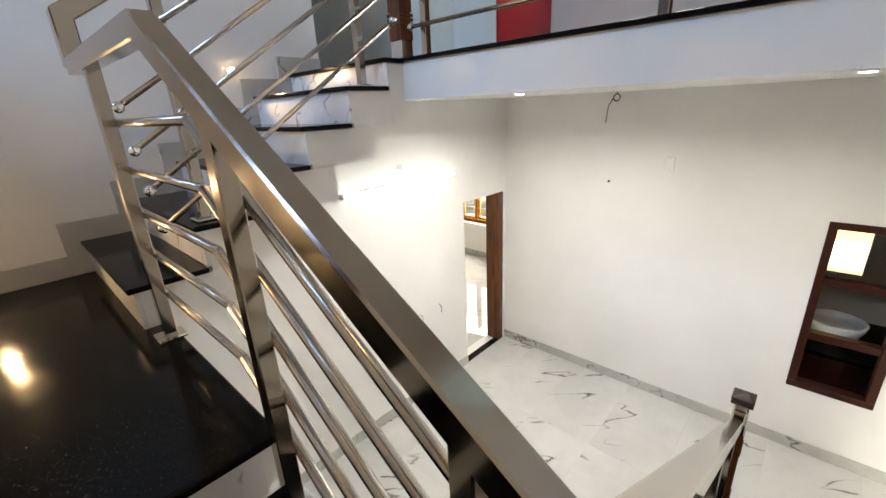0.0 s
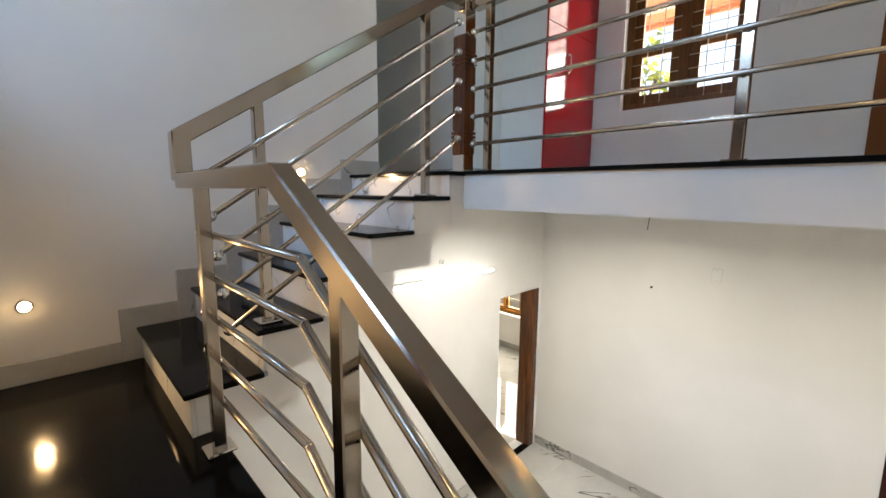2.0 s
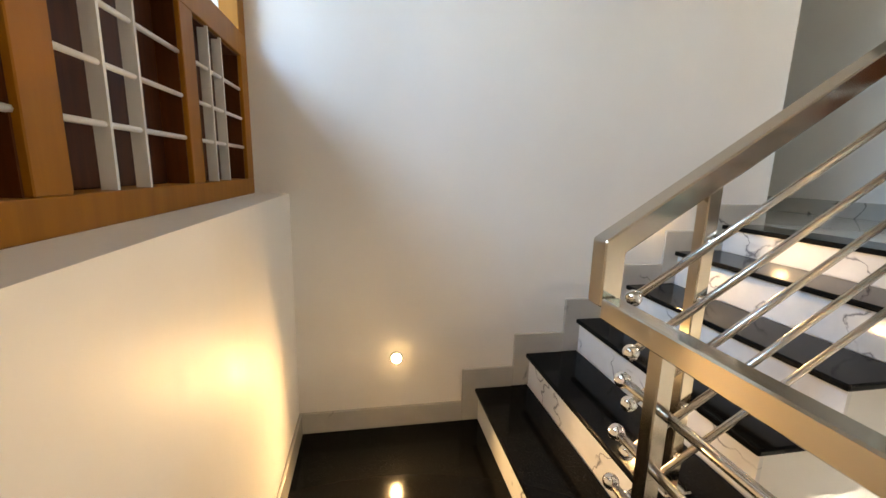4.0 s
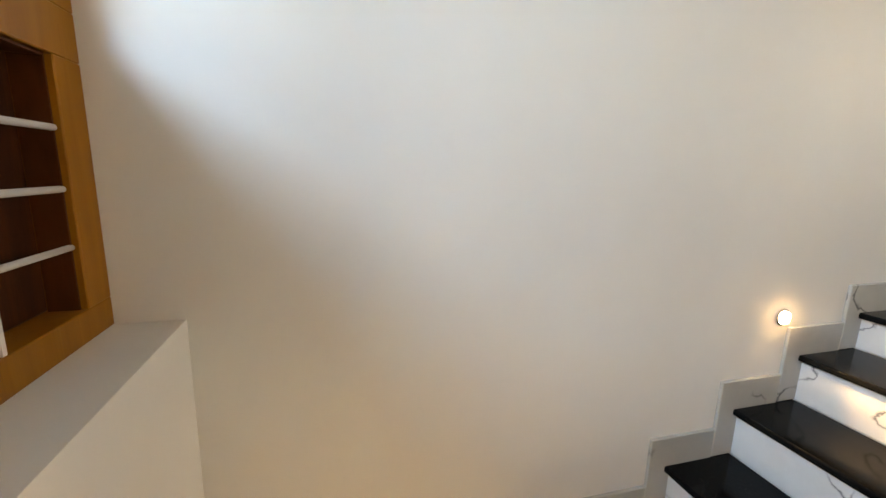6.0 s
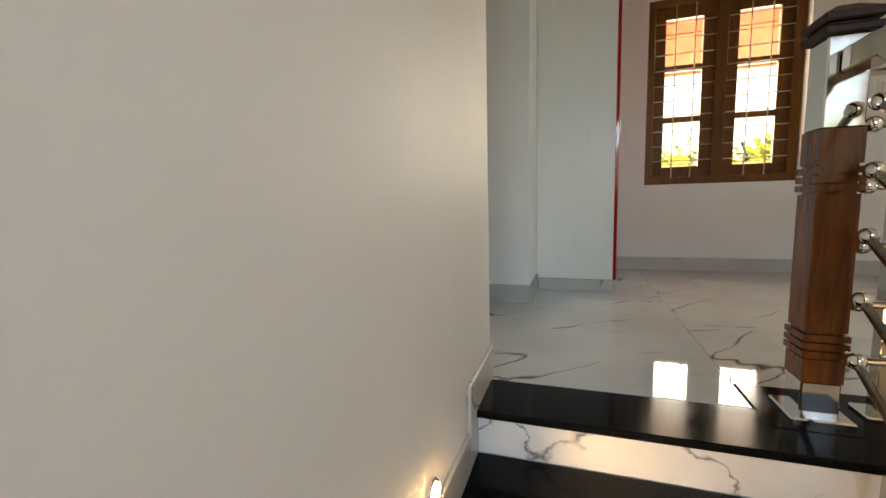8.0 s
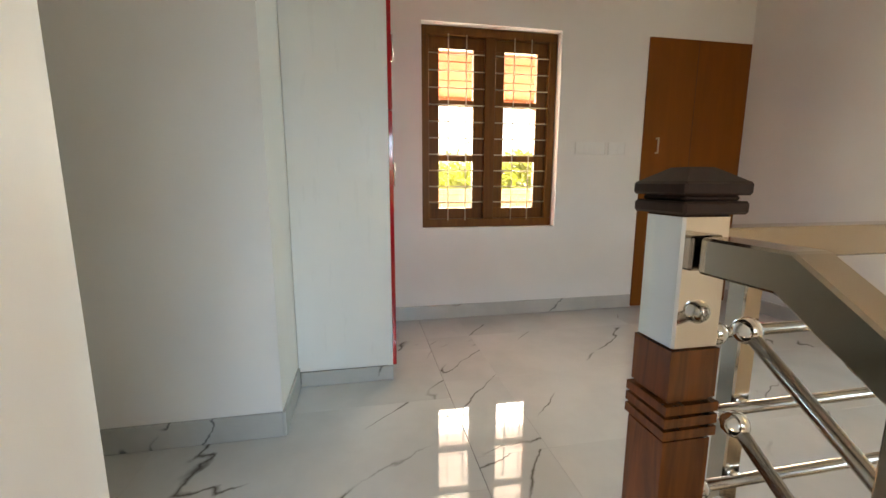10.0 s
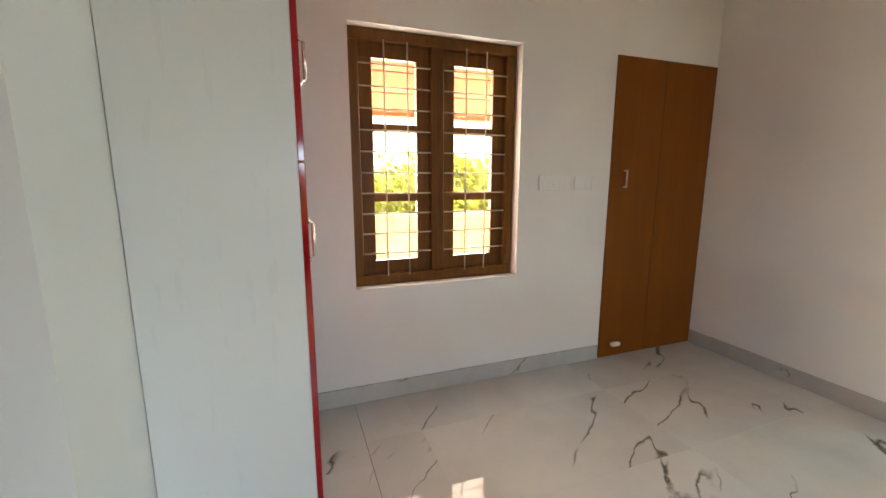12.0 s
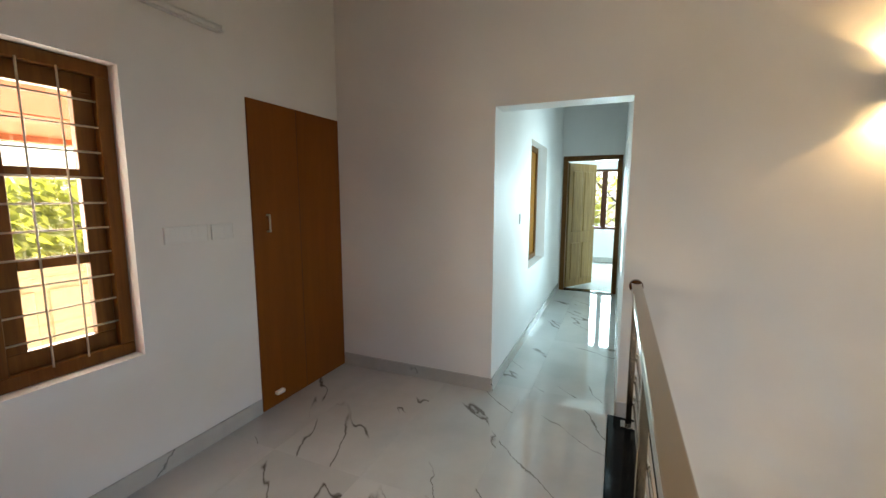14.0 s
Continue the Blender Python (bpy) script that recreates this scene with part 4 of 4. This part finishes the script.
for i in range(4):
    a = 0.27 * i
    part("batten", box(bmesh.new(), a, a + 0.255, -5, 5, -0.032, -0.0205, m), CREAM if i == 0 else ROOF, eave, "long soffit board")
part("fascia", box(bmesh.new(), 1.1, 1.13, -5, 5, -0.06, 0.04, m), ROOF, eave)


def tree(x, y, z, height, spread, seed):
    rng = random.Random(seed)
    t = thing("tree", "leafy green tree outside the house", "tree", "trees", place=(x, y, z))
    bm = bmesh.new()
    for i in range(5):
        a, b = i / 5, (i + 1) / 5
        bmesh.ops.create_cone(bm, cap_ends=False, segments=8, radius1=0.16 * (1 - a * 0.7), radius2=0.16 * (1 - b * 0.7), depth=height * 0.75 / 5 + 0.02,
                              matrix=Matrix.Translation((0.1 * math.sin(i + seed), 0.08 * math.cos(i), height * 0.75 * (a + b) / 2)))
    for i in range(7):
        ang = rng.uniform(0, 6.3)
        h = height * rng.uniform(0.35, 0.7)
        rod(bm, (0, 0, h), (math.cos(ang) * spread * 0.7, math.sin(ang) * spread * 0.7, h + height * 0.22), 0.035, 6)
    part("trunk", bm, BARK, t)
    verts, faces = [], []
    for _ in range(60):
        ang, rr = rng.uniform(0, 6.3), spread * math.sqrt(rng.random())
        c = Vector((math.cos(ang) * rr, math.sin(ang) * rr, height * rng.uniform(0.38, 1.0) * (1 - 0.18 * rr / spread)))
        size = rng.uniform(0.25, 0.55)
        for _ in range(55):
            p = c + Vector((rng.gauss(0, 1), rng.gauss(0, 1), rng.gauss(0, 0.8))) * size * 0.6
            n = Vector((rng.gauss(0, 1), rng.gauss(0, 1), rng.gauss(0.6, 1))).normalized()
            u = n.orthogonal().normalized()
            w = n.cross(u)
            l = rng.uniform(0.09, 0.17)
            k = len(verts)
            verts += [p - u * l, p + w * l * 0.4, p + u * l, p - w * l * 0.4]
            faces.append((k, k + 1, k + 2, k + 3))
    me = bpy.data.meshes.new("crown")
    me.from_pydata(verts, [], faces)
    me.materials.append(GREEN)
    c = new("crown", me)
    c.parent = t
    tagged(c, kind="stuff")


for i, (x, y, h, r) in enumerate(((10.6, 1.6, 6.9, 1.7), (12.2, 3.6, 7.2, 2.0), (11.3, -0.6, 5.9, 1.8), (10.4, -2.3, 5.4, 1.6), (11.6, -3.9, 5.6, 1.8), (10.7, -5.6, 5.8, 1.7), (12.6, -7.4, 5.9, 2.0),
                                 (14.2, -2.0, 5.9, 2.2), (14.6, -5.2, 6.0, 2.2), (14.4, 1.2, 6.6, 2.2), (13.2, -10.0, 6.2, 2.2), (2.0, -15.0, 6.4, 2.0), (4.2, -14.2, 5.7, 1.8), (0.2, -16.0, 7.1, 2.1),
                                 (-6.5, -0.5, 5.0, 1.7), (-7.5, -3.5, 6.4, 1.9), (7.0, 11.5, 5.7, 1.9))):
    tree(x, y, FLOOR0 - 0.4, h, r, 11 + i)

# ---------------------------------------------------------------- floor tiles
tile_floor("floor_upper", "polished white marble tiles with grey-brown veins", ((2.203, XF, -0.755, 2.0), (2.365, XF, YS, -0.757), (2.31, 3.194, -7.2, YS), (1.2, 4.0, -10.4, -7.2)), FLOOR1, 0.6, 1.2)
tile_floor("floor_lower", "polished white marble tiles with grey veins on the ground floor", ((XW, XG, YS, 0.0), (XW, XG, -5.6, YS), (1.6, 6.85, 0.2, 4.0), (XG + 0.15, 6.3, -4.15, 0.0)), FLOOR0, 1.2, 0.6)
